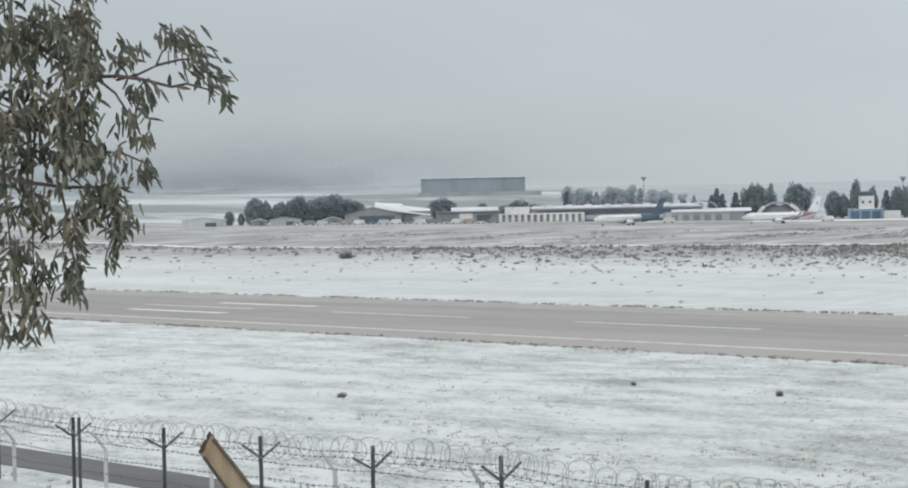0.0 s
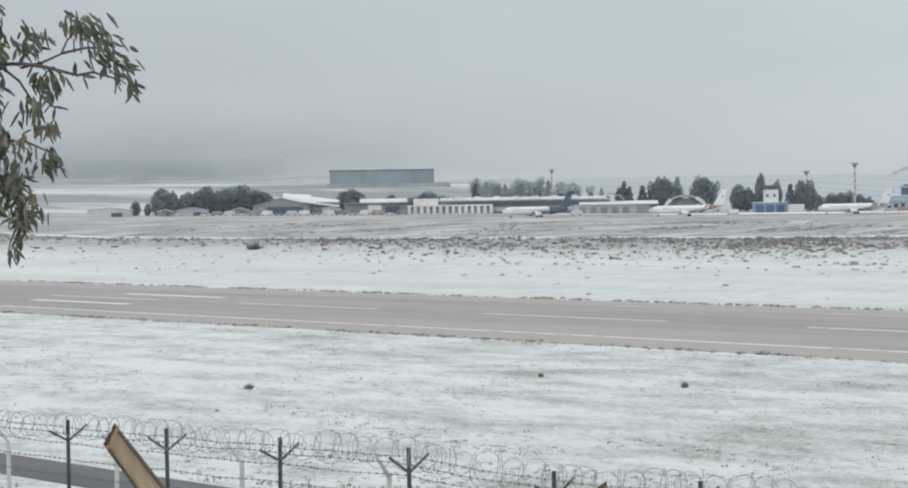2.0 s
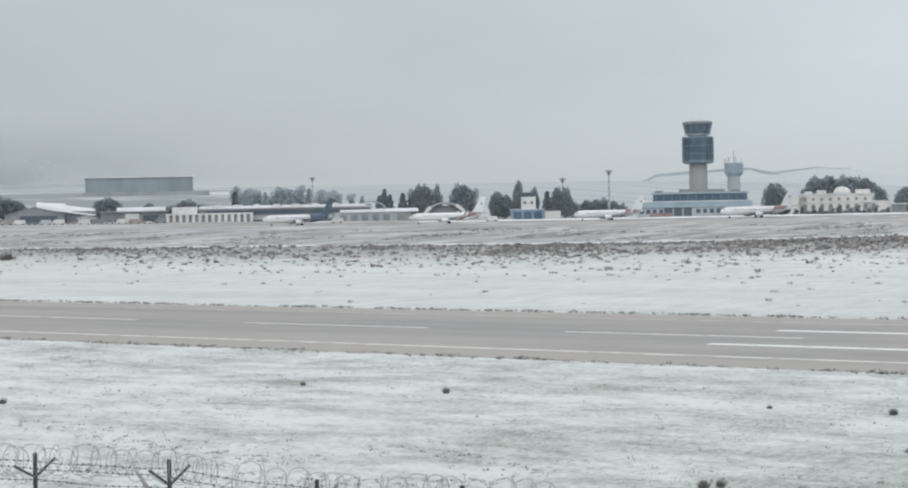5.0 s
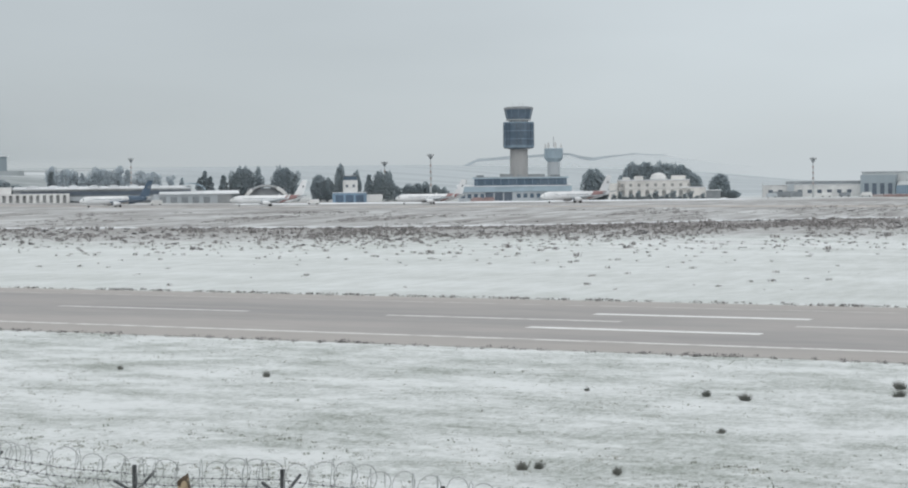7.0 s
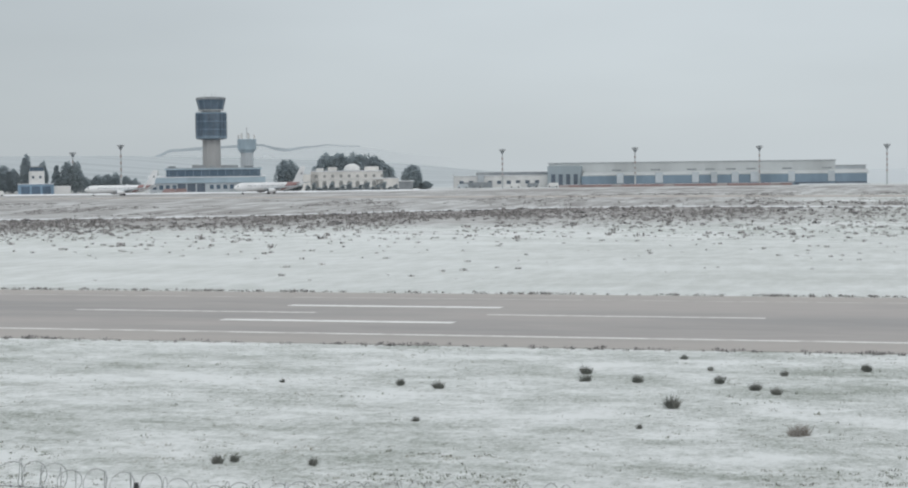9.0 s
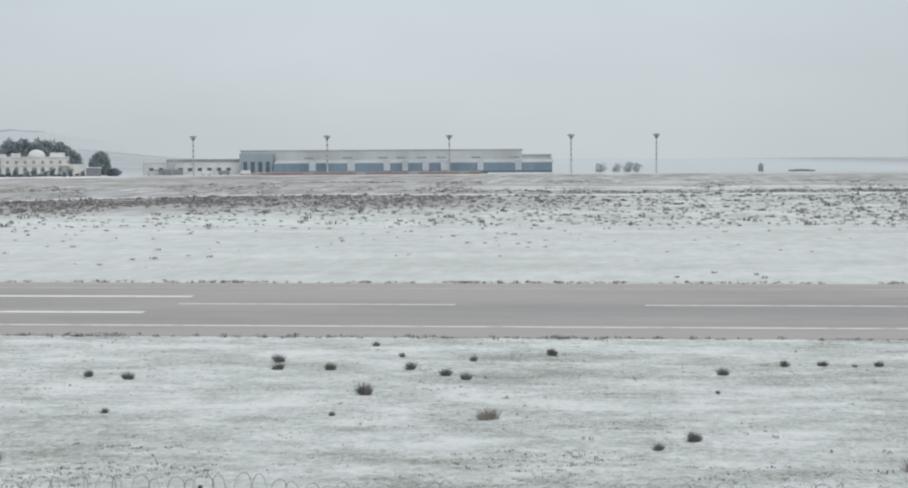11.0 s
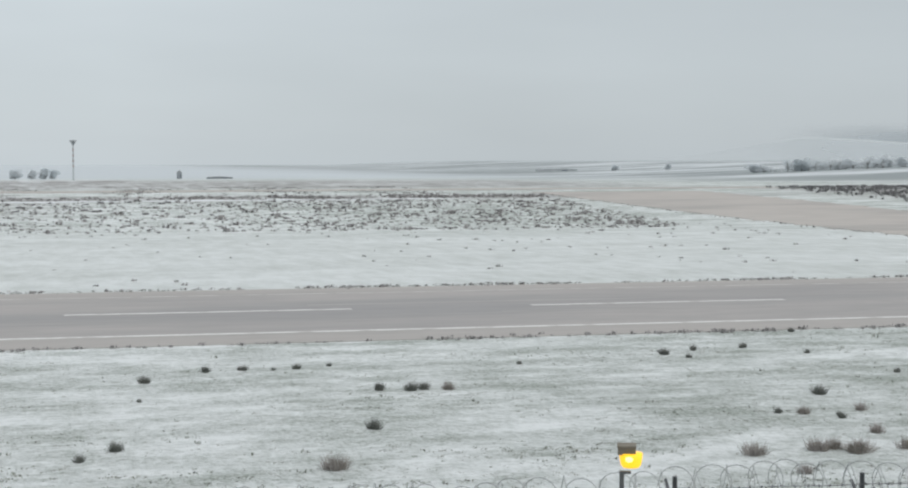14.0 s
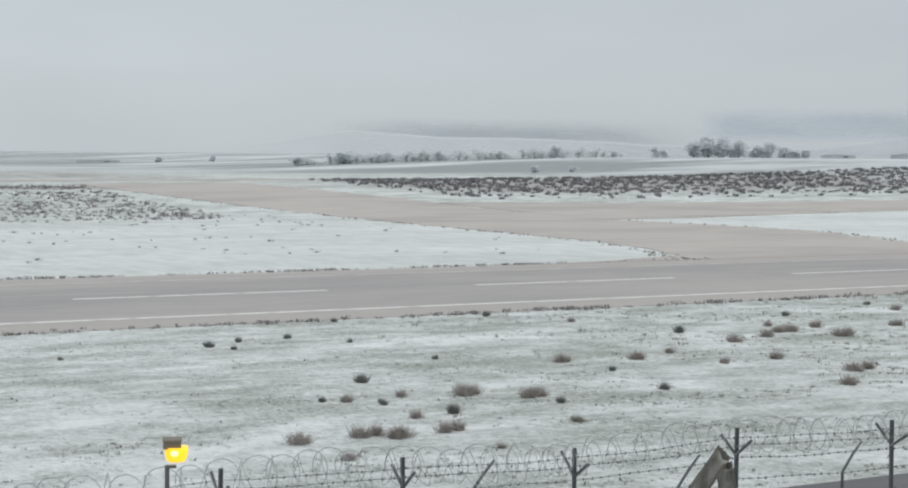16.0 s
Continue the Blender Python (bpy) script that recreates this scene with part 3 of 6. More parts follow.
def snow_bank(x0, x1, line, low, swing, label, seed):
    """A low ragged ridge of ploughed snow along a line."""
    bm = B()
    rows = []
    for k in range(241):
        x = x0 + (x1 - x0) * k / 240
        h = low + swing * noise.noise((x * 0.05, seed, 0)) + 0.16 * noise.noise((x * 0.3, seed + 3, 0))
        h = max(0.0, h) * ss(0, 0.05, k / 240) * ss(1, 0.85, k / 240)
        y = line(x) + 2.0 * noise.noise((x * 0.04, seed + 6, 0))
        rows.append([bm.verts.new((x, y + dy, ground_z(x, y + dy) + f)) for dy, f in ((-2.5, -0.08), (-1.2, 0.5 * h - 0.04), (0.4, h - 0.03), (4.0, 0.8 * h - 0.03), (9.0, -0.08))])
    for a, b in zip(rows, rows[1:]):
        for k in range(4):
            bm.faces.new((a[k], b[k], b[k + 1], a[k + 1]))
    return tagged(part("snow_bank", bm, M_ROOFSNOW, smooth=True), label, "snow bank", kind="structure")


snow_bank(-640, 180, bank_line, 0.14, 0.32, "low ploughed bank of snow before the apron", 1.0)
snow_bank(-500, -230, lambda x: 964 - 0.48 * abs(x), 0.85, 0.35, "ploughed snow left in a line across the apron", 3.0)

# far slopes: mist is painted into their colour or onto see-through sheets
def backdrop(name, material, phi0, phi1, d, low, high, label, seed=0):
    """A distant slope: its skyline in degrees of height wanders between low and high."""
    bm = B()
    n = 90
    prev = None
    for i in range(n + 1):
        phi = phi0 + (phi1 - phi0) * i / n
        h = low + (high - low) * (0.5 + 0.5 * noise.fractal((i * 0.06 + seed, seed, 0), 0.9, 2.1, 5))
        h *= ss(0, 3.0, phi - phi0) * ss(0, 3.0, phi1 - phi)
        rowv = []
        for j, f in enumerate((0.0, 0.35, 0.7, 1.0)):
            dd = d - 500 * (1 - f)
            x, y = at(phi, dd)
            rowv.append(bm.verts.new((x, y, EYE - 30 + (30 + math.tan(radians(h)) * d) * f)))
        x, y = at(phi, d + 60)
        rowv.append(bm.verts.new((x, y, EYE - 40)))
        if prev:
            for a in range(4):
                bm.faces.new((prev[a], rowv[a], rowv[a + 1], prev[a + 1]))
        prev = rowv
    return tagged(part(name, bm, material, smooth=True), label, "hill", kind="structure")


def mist_sheet(name, material, phi0, phi1, d, low, high, label):
    """A far upright see-through sheet in place of mist or a misted slope, between two heights in degrees, each a
    number or points along the skyline.
    """
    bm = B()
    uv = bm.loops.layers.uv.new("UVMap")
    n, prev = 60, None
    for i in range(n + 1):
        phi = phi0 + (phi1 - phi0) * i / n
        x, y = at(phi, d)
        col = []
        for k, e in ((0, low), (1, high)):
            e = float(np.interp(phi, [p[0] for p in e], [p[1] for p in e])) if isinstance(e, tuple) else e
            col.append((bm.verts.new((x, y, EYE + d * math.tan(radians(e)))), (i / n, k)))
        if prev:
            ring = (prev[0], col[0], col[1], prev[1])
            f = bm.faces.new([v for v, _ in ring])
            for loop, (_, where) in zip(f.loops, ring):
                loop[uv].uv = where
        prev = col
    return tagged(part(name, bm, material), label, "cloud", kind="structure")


backdrop("backdrop_1", M_HILL_DARK, -66, -40.5, 4300, 0.80, 1.06, "snow-streaked hillside with mist painted into its grey", 3)
mist_sheet("backdrop_2", M_CLOUD_LEFT, -74, -35, 4250, 0.72, 3.9, "see-through sheet painted as low grey cloud on the hillside")
mist_sheet("backdrop_9", M_CLOUD_WOODS, -64, -46, 4230, 0.78, 1.75, "see-through grey sheet painted as woods dim in mist")
# skyline angles fitted to the camera's view; the ridge is only a painted haze sheet
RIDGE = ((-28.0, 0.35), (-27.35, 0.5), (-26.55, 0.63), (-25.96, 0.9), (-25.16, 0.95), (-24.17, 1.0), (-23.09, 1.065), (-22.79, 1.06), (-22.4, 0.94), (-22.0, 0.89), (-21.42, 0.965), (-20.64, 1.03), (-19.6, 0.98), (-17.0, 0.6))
mist_sheet("backdrop_3", M_CLOUD_SNOW, -30, -16, 4500, -0.3, RIDGE, "see-through sheet painted as a snowy ridge in mist")
# flat upright strip fitted along that skyline, mist kept in its colour
bm = B()
prev = None
for i in range(161):
    phi = -27.5 + 8.0 * i / 160
    h = float(np.interp(phi, [p[0] for p in RIDGE], [p[1] for p in RIDGE])) + 0.02 * noise.noise((i * 0.09, 2.0, 0))
    deep = (0.065 + 0.04 * noise.noise((i * 0.05, 9.0, 0))) * ss(-27.5, -26.4, phi) * (1 - 0.75 * ss(-22.6, -20.0, phi)) + 0.004
    x, y = at(phi, 4440)
    pair = [bm.verts.new((x, y, EYE + 4440 * math.tan(radians(e)))) for e in (h - deep, h + 0.35 * deep)]
    if prev:
        bm.faces.new((prev[0], pair[0], pair[1], prev[1]))
    prev = pair
tagged(part("backdrop_4", bm, M_RIDGE_WOODS, smooth=True), "thin strip painted as mist-grey woods along the ridge", "woods", kind="structure")
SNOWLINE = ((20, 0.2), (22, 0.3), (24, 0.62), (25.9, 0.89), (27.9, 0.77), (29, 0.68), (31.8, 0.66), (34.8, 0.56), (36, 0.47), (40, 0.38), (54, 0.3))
mist_sheet("backdrop_5", M_CLOUD_SNOW, 20, 54, 4500, -0.3, SNOWLINE, "see-through sheet painted as a snowy rise in mist")
mist_sheet("backdrop_6", M_CLOUD_HILL, 24.5, 38.5, 4560, SNOWLINE, 1.45, "see-through sheet painted as a dark hillside fading into cloud")
mist_sheet("backdrop_7", M_CLOUD_BLUE, 37.6, 62, 4750, 0.55, 1.85, "see-through sheet painted as a blue-grey mountain in cloud")
mist_sheet("backdrop_8", M_CLOUD_SNOW, 37, 64, 4400, -0.3, ((38.5, 0.0), (41.6, 0.36), (44.7, 0.74), (50, 1.0), (64, 1.0)), "see-through sheet painted as a white hill beyond the woods")

# ---------------------------------------------------------------- fence on the hillside
FENCE_Y = 20.0
POSTS = [-40.4, -37.3, -34.2, -31.1, -27.8, -24.7, -21.6, -18.5, -15.5, -12.9, -10.3, -7.8, -5.2, -2.6, 0.0, 2.6, 5.2, 7.9, 10.57, 13.38, 16.36, 19.6, 22.7, 25.8]


def top_z(x):
    """The height of the post tops along the fence."""
    return 11.43 - 0.20 * ss(-21, -27, x) - 0.10 * ss(9, 14, x) + 0.06 * math.sin(x * 0.9) * ss(-8, 8, abs(x) - 2)


fence = thing("fence", pose(0, 0, 0), "dark steel security fence with barbed wire and razor coils", "fence")
for i, x in enumerate(POSTS):
    lean = 0.03 * math.sin(i * 2.3)
    zt, zb = top_z(x), ground_z(x, FENCE_Y) - 0.3
    bm = B()
    box(bm, (x, FENCE_Y, (zt + zb) / 2), (0.048, 0.048, zt - zb), ry=lean * 20)
    box(bm, (x, FENCE_Y - 0.035, (zt + zb) / 2), (0.012, 0.03, zt - zb), ry=lean * 20)
    if abs(x + 31.1) < 0.1:
        box(bm, (x + 0.13, FENCE_Y + 0.06, (zt + zb) / 2), (0.05, 0.05, zt - zb))
    post = part("post", bm, M_STEEL, fence)
    for side in (-1, 1):
        bm = B()
        a = Vector((x, FENCE_Y, zt - 0.42))
        tube(bm, [a, a + Vector((0.05 * side, side * 0.42, 0.27 + 0.03 * math.sin(i * 3 + side)))], 0.024, 6)
        part("arm", bm, M_STEEL, post)
WIRES = ((0.0, -0.14), (-0.40, -0.18), (0.0, -0.46), (0.0, -0.78), (0.0, -1.1))
for dy, dz in WIRES:
    bm = B()
    pts = []
    for a, b in zip(POSTS, POSTS[1:]):
        for k in range(6):
            s = k / 6
            x = a + (b - a) * s
            pts.append((x, FENCE_Y + dy - 0.03, top_z(a) + (top_z(b) - top_z(a)) * s + dz - 0.10 * s * (1 - s) + 0.01 * math.sin(x * 3 + dz * 9)))
    tube(bm, pts, 0.0055, 4)
    x = POSTS[0]
    while x < POSTS[-1] - 0.3:
        x += random.uniform(0.14, 0.2)
        k = min(len(pts) - 2, max(0, sum(1 for p in pts if p[0] <= x) - 1))
        p, q = Vector(pts[k]), Vector(pts[k + 1])
        c = p.lerp(q, (x - p.x) / max(1e-6, q.x - p.x))
        box(bm, c, (0.012, 0.02, 0.04), rx=random.uniform(-60, 60), ry=random.uniform(-40, 40))
    part("barbed_wire", bm, M_WIRE, fence)
for turn_no in range(3):
    bm = B()
    pts, x, ang = [], POSTS[0] + 22 * turn_no, turn_no * 2.0
    stop = min(POSTS[-1], x + 22.4)
    loop_r, gap = 0.27, 0.30
    while x < stop:
        if len(pts) % 20 == 0:
            loop_r, gap = random.uniform(0.20, 0.29), random.uniform(0.10, 0.30)
        ang += 2 * math.pi / 20
        x += gap / 20
        wob = 0.06 * noise.noise((x * 0.8, 3.0, 0))
        pts.append((x + 0.13 * math.sin(ang * 0.5 + 1) * math.cos(ang), FENCE_Y + loop_r * math.cos(ang), top_z(x) - 0.13 + wob + loop_r * math.sin(ang)))
    tube(bm, pts, 0.0062, 4)
    part("razor_coil", bm, M_COIL, fence)

old_fence = thing("post_row", pose(0, 0, 0), "row of white concrete posts with bent tops", "fence posts")
for k in range(-11, 8):
    x = -31.9 + 3.92 * (k + 4) - 12
    if -9 < x < 9:
        continue
    y = 21.5
    zb, zk = ground_z(x, y) - 0.3, 10.68 - 0.03 * abs(abs(x) - 18)
    bm = B()
    tube(bm, [(x, y, zb), (x, y, zk), (x + 0.02, y - 0.36, zk + 0.42)], [0.055, 0.045, 0.03], 6)
    part("bent_post", bm, M_WPOST, old_fence)

for x, zk in ((12.49, 10.42), (16.39, 10.17), (19.93, 10.13), (23.5, 10.15)):
    y = 21.5
    zb = ground_z(x, y) - 0.3
    bm = B()
    tube(bm, [(x, y, zb), (x, y, zk), (x + 0.24, y + 0.02, zk + 0.28), (x + 0.45, y + 0.02, zk + 0.5)], [0.04, 0.03, 0.026, 0.02], 6)
    part("leaning_post", bm, M_STEEL, old_fence, "dark grey post with an arm leaning outwards")

# amber obstruction lamp on its pole
lx, ly = at(20.03, 20.2)
lamp = thing("warning_lamp", pose(lx, ly, ground_z(lx, ly), 0, 0, -20), "lit amber warning lamp with a brown hood on a pole", "lamp")
lz = 12.05 - ground_z(lx, ly)
bm = B()
box(bm, (-0.09, 0.02, lz / 2 - 0.2), (0.055, 0.055, lz - 0.2))
box(bm, (-0.05, 0.02, lz - 0.3), (0.14, 0.07, 0.03))
part("pole", bm, M_STEEL, lamp)
bm = B()
box(bm, (-0.03, 0, lz - 0.02), (0.22, 0.22, 0.10), top=0.97)
box(bm, (-0.03, -0.03, lz + 0.04), (0.23, 0.26, 0.02))
part("hood", bm, M_HOOD, lamp)
bm = B()
lathe(bm, [(0.02, -0.235), (0.10, -0.23), (0.122, -0.20), (0.138, -0.12), (0.142, -0.055)], 20, (0.02, -0.01, lz))
lens = part("lens", bm, M_AMBER, lamp, "glowing amber glass bowl", smooth=True)
bm = B()
lathe(bm, [(0.01, -0.155), (0.04, -0.14), (0.05, -0.115), (0.04, -0.09), (0.01, -0.075)], 12, (0.0, -0.125, lz))
part("bulb", bm, M_GLOW, lens, smooth=True)


# broken timbers below the camera
def split_log(name, phi, d, lean_deg, length, r, inner, outer, label, seed, slant=0.0, rim=0.24):
    """A broken log: bark round the back, a split pale face to the front, a jagged top."""
    x, y = at(phi, d)
    rnd = random.Random(seed)
    t = thing(name, pose(x, y, ground_z(x, y) - 0.25, 0, lean_deg, -phi), label, "log")
    n, rings = 14, 14
    bark, face = B(), B()
    grid = []
    jag = [rnd.uniform(-0.05, 0.02) * min(1.0, r / 0.115) ** 2 for _ in range(n + 1)]
    for i in range(rings + 1):
        s = i / rings
        row = []
        for k in range(n + 1):
            a = math.pi * k / n
            rr = r * (1 + 0.10 * noise.noise((k * 0.6, s * 5, seed))) * (1.08 - 0.12 * s)
            row.append((rr * math.cos(a), rr * math.sin(a) * 0.8, (length - slant * (r - r * math.cos(a))) * s + (jag[k] * (0.4 if slant else 1) if i == rings else 0)))
        grid.append(row)
    vb = [[bark.verts.new(p) for p in row] for row in grid]
    for a, b in zip(vb, vb[1:]):
        for k in range(n):
            bark.faces.new((a[k + 1], a[k], b[k], b[k + 1]))
    # the bark stands out beyond the wood on both rims
    for side in (1, -1):
        tall = length - slant * (r - side * r)
        box(bark, (side * r * 0.96, -0.03, tall * 0.47), (r * rim, 0.07, tall * 0.97), ry=-side * 1.2)
    part("bark", bark, outer, t)
    fv = []
    for i in range(rings + 1):
        s = i / rings
        fv.append([face.verts.new((r * 0.93 * (1.08 - 0.12 * s) * c, -0.012 + 0.02 * noise.noise((c * 3, s * 9, seed + 4)), (length - slant * (r - r * c)) * s - (0.03 + 0.07 * abs(noise.noise((c * 4, 1, seed))) if i == rings else 0))) for c in (-1, -0.6, -0.2, 0.2, 0.6, 1)])
    for a, b in zip(fv, fv[1:]):
        for k in range(5):
            face.faces.new((a[k], a[k + 1], b[k + 1], b[k]))
    lid = [face.verts.new((v.co.x, 0.5 * r, v.co.z - 0.04)) for v in fv[-1]]
    for k in range(5):
        face.faces.new((fv[-1][k], fv[-1][k + 1], lid[k + 1], lid[k]))
    part("split_face", face, inner, t)
    return t


split_log("broken_log", -49.47, 13.2, -35, 1.43, 0.088, M_WOOD, M_BARK, "split pale log with dark bark leaning over the slope", 5, slant=0.4, rim=0.2)
split_log("weathered_stump", 35.65, 13.0, 33, 1.34, 0.07, M_OLDWOOD, M_OLDBARK, "weathered grey split plank leaning over the slope", 9, slant=-0.2, rim=0.16)
split_log("weathered_stump", 39.69, 13.15, -12, 0.92, 0.072, M_OLDWOOD, M_OLDBARK, "upright grey broken timber with a jagged top", 11, rim=0.12)
split_log("wooden_stake", -35.49, 15.2, -8, 1.36, 0.06, M_WOOD, M_BARK, "short broken brown wooden stake", 14, slant=0.5)

# ---------------------------------------------------------------- eucalyptus boughs close to the camera
TX, TY = at(-59.55, 10.0)
euc = thing("eucalyptus_tree", pose(TX, TY, 0, 0, 0, 57.0), "eucalyptus tree with drooping grey-green leaves and thin reddish twigs", "tree")


def tz(v):
    """Height over the datum from hundreds of pixels down the camera's view."""
    return EYE + (3.77 - v) / 2.98


def tp(u, v, depth=0.0):
    return Vector((u / 3.06, depth, tz(v)))


rnd = random.Random(21)
trunk_x = -2.3
gz = ground_z(*at(-68, 11))
bm = B()
tube(bm, [(trunk_x - 0.3, 0.6, gz - 0.4), (trunk_x - 0.1, 0.5, gz + 1.2), (trunk_x, 0.4, tz(0.5)), (trunk_x + 0.25, 0.3, tz(-3)), (trunk_x + 0.2, 0.2, tz(-7))], [0.24, 0.2, 0.17, 0.12, 0.05], 10)
part("trunk", bm, M_BARK, euc, smooth=True)
# limbs reach from the trunk into the picture, strands hang from them; placed to fit the camera's view
BOUGHS = [
    [(-6, -0.6), (-3, -1.0), (-0.6, -0.9), (0.4, -0.5), (1.2, -0.4), (1.9, -0.35)],
    [(-6, 0.6), (-3, 0.2), (-0.8, 0.25), (0.5, 0.62), (1.25, 1.02), (1.8, 1.24), (2.15, 1.32), (2.55, 1.37), (3.15, 1.42), (3.4, 1.39), (3.7, 1.57), (3.87, 1.75)],
    [(-6, 1.5), (-3, 1.2), (-1, 1.5), (0.2, 2.0), (1.0, 2.3), (1.7, 2.55), (2.2, 2.65), (2.55, 2.8)],
    [(-5, 2.4), (-2, 2.2), (-0.5, 2.6), (0.4, 3.1), (1.2, 3.2), (1.9, 3.2), (2.2, 3.4)],
]
TWIGS = [
    [(2.15, 1.32), (2.5, 1.28), (2.85, 1.08), (2.95, 0.86), (3.25, 0.55)],
    [(2.85, 1.08), (3.25, 1.02), (3.55, 0.95), (3.85, 1.25)],
    [(0.6, 0.85), (0.7, 2.0), (0.62, 3.2), (0.6, 4.4), (0.62, 5.5)],
    [(0.1, 2.0), (0.15, 3.2), (0.25, 4.6), (0.3, 5.2)],
    [(1.1, 3.2), (1.25, 3.9), (1.3, 4.5), (1.25, 5.0)],
    [(1.9, 3.2), (2.15, 3.6), (2.1, 4.0), (1.98, 4.3)],
    [(1.3, 0.3), (1.75, 0.6), (1.95, 1.0)],
    [(1.75, 1.25), (2.1, 1.6), (2.35, 1.95), (2.55, 2.3)],
    [(0.3, -0.5), (0.35, 0.5), (0.3, 1.5), (0.35, 2.4)],
    [(1.1, 0.2), (1.2, 1.2), (1.3, 2.0), (1.45, 2.7)],
    [(-0.2, 3.0), (-0.15, 4.4), (0.0, 5.6), (0.05, 5.9)],
]
for line in BOUGHS:
    bm = B()
    n = len(line)
    tube(bm, [tp(u, v, 0.25 * math.sin(i * 1.7)) for i, (u, v) in enumerate(line)], [0.017 * (1 - i / n) + 0.003 for i in range(n)], 6)
    part("limb", bm, M_TWIG, euc)
for line in TWIGS:
    bm = B()
    tube(bm, [tp(u, v, 0.12 * math.sin(i * 2.1 + u)) for i, (u, v) in enumerate(line)], [0.009 - 0.006 * i / len(line) for i in range(len(line))], 5)
    part("twig", bm, M_TWIG, euc)


def leaf_points(length, width, bend):
    """Half-outline of a sickle-shaped leaf along -z."""
    out = []
    for s, w in ((0.0, 0.05), (0.2, 0.75), (0.45, 1.0), (0.72, 0.7), (1.0, 0.03)):
        out.append((bend * length * math.sin(s * 2.2), s * length, w * width / 2))
    return out


def add_leaf(bm, m, length, width, bend):
    prev = None
    for cx, s, w in leaf_points(length, width, bend):
        row = [bm.verts.new(m @ Vector((cx - w, 0.004, -s))), bm.verts.new(m @ Vector((cx, -0.004, -s))), bm.verts.new(m @ Vector((cx + w, 0.004, -s)))]
        if prev:
            for k in (0, 1):
                bm.faces.new((prev[k], prev[k + 1], row[k + 1], row[k]))
        prev = row


LEAF_MESHES = []
for k in range(6):
    bm = B()
    add_leaf(bm, Matrix.Identity(4), 0.068 + 0.009 * k, 0.023 + 0.004 * (k % 3), 0.14 * (k - 2.5) / 2.5)
    me = bpy.data.meshes.new("leaf")
    bm.to_mesh(me)
    bm.free()
    me.materials.append(M_LEAF)
    LEAF_MESHES.append(me)


def leaf_pose(u, v, depth, splay):
    return Matrix.Translation(tp(u, v, depth)) @ pose(0, 0, 0, rnd.gauss(0, splay), rnd.gauss(0, splay * 1.1), rnd.uniform(0, 360))


# (centre, half-size, how many): tufts of leaves on the outer twigs, then the dense hanging mass
OUTER = [(3.2, 0.55, 0.36, 0.2, 52), (3.55, 0.95, 0.28, 0.25, 44), (3.85, 1.28, 0.22, 0.18, 30), (4.05, 1.6, 0.1, 0.14, 10), (2.3, 0.85, 0.32, 0.28, 34), (2.6, 1.5, 0.34, 0.2, 40), (2.4, 1.95, 0.25, 0.28, 36), (2.6, 2.35, 0.12, 0.15, 12), (2.55, 2.9, 0.2, 0.26, 30), (1.95, 4.4, 0.08, 0.12, 9)]
for u, v, du, dv, n in OUTER:
    for _ in range(n):
        ob = new("leaf", rnd.choice(LEAF_MESHES))
        ob.parent = euc
        m = leaf_pose(u + rnd.gauss(0, du * 0.55), v + rnd.gauss(0, dv * 0.55), rnd.gauss(0, 0.12), 24)
        ob.matrix_basis = Matrix.Translation(m.translation) @ Matrix.Rotation(radians(-32 if u > 3 else -12), 4, "Y") @ Matrix.Translation(-m.translation) @ m
DENSE = [(0.5, 0.6, 0.8, 0.8, 330), (1.3, 0.3, 0.5, 0.6, 190), (1.55, 1.0, 0.35, 0.5, 150), (1.3, 1.8, 0.42, 0.5, 170), (0.4, 2.0, 0.6, 0.6, 230), (1.45, 2.6, 0.45, 0.35, 170), (-0.8, 1.6, 0.8, 1.4, 260), (-1.6, 0.4, 0.9, 1.2, 180), (0.3, -1.2, 1.4, 0.6, 170), (-1.0, 4.0, 0.5, 0.9, 100)]
STRANDS = [([(0.62, 2.4), (0.66, 3.6), (0.6, 4.8), (0.62, 5.65)], 0.13, 300), ([(0.25, 2.5), (0.12, 3.8), (0.1, 4.7)], 0.13, 130), ([(1.05, 2.8), (1.3, 3.8), (1.28, 4.5), (1.22, 5.0)], 0.09, 120), ([(1.6, 2.7), (1.95, 3.2), (2.2, 3.7), (2.28, 4.05)], 0.12, 130), ([(-0.05, 4.7), (0.04, 5.3), (0.02, 5.85)], 0.07, 50), ([(1.5, 2.9), (1.62, 3.4), (1.75, 3.8)], 0.12, 70)]
bm = B()


def tuft(cu, cv, cd):
    for _ in range(9):
        add_leaf(bm, leaf_pose(cu + rnd.gauss(0, 0.09), cv + rnd.gauss(0, 0.13), cd + rnd.gauss(0, 0.05), 26), rnd.uniform(0.065, 0.112), rnd.uniform(0.02, 0.033), rnd.uniform(-0.2, 0.2))


for u, v, du, dv, n in DENSE:
    for i in range(n // 8):
        tuft(u + rnd.gauss(0, du * 0.52), v + rnd.gauss(0, dv * 0.55), rnd.gauss(0, 0.25))
for line, spread, n in STRANDS:
    for i in range(n // 8):
        k = rnd.uniform(0, len(line) - 1.001)
        a, b, f = line[int(k)], line[int(k) + 1], k % 1
        tuft(a[0] + (b[0] - a[0]) * f + rnd.gauss(0, spread), a[1] + (b[1] - a[1]) * f, rnd.gauss(0, 0.12))
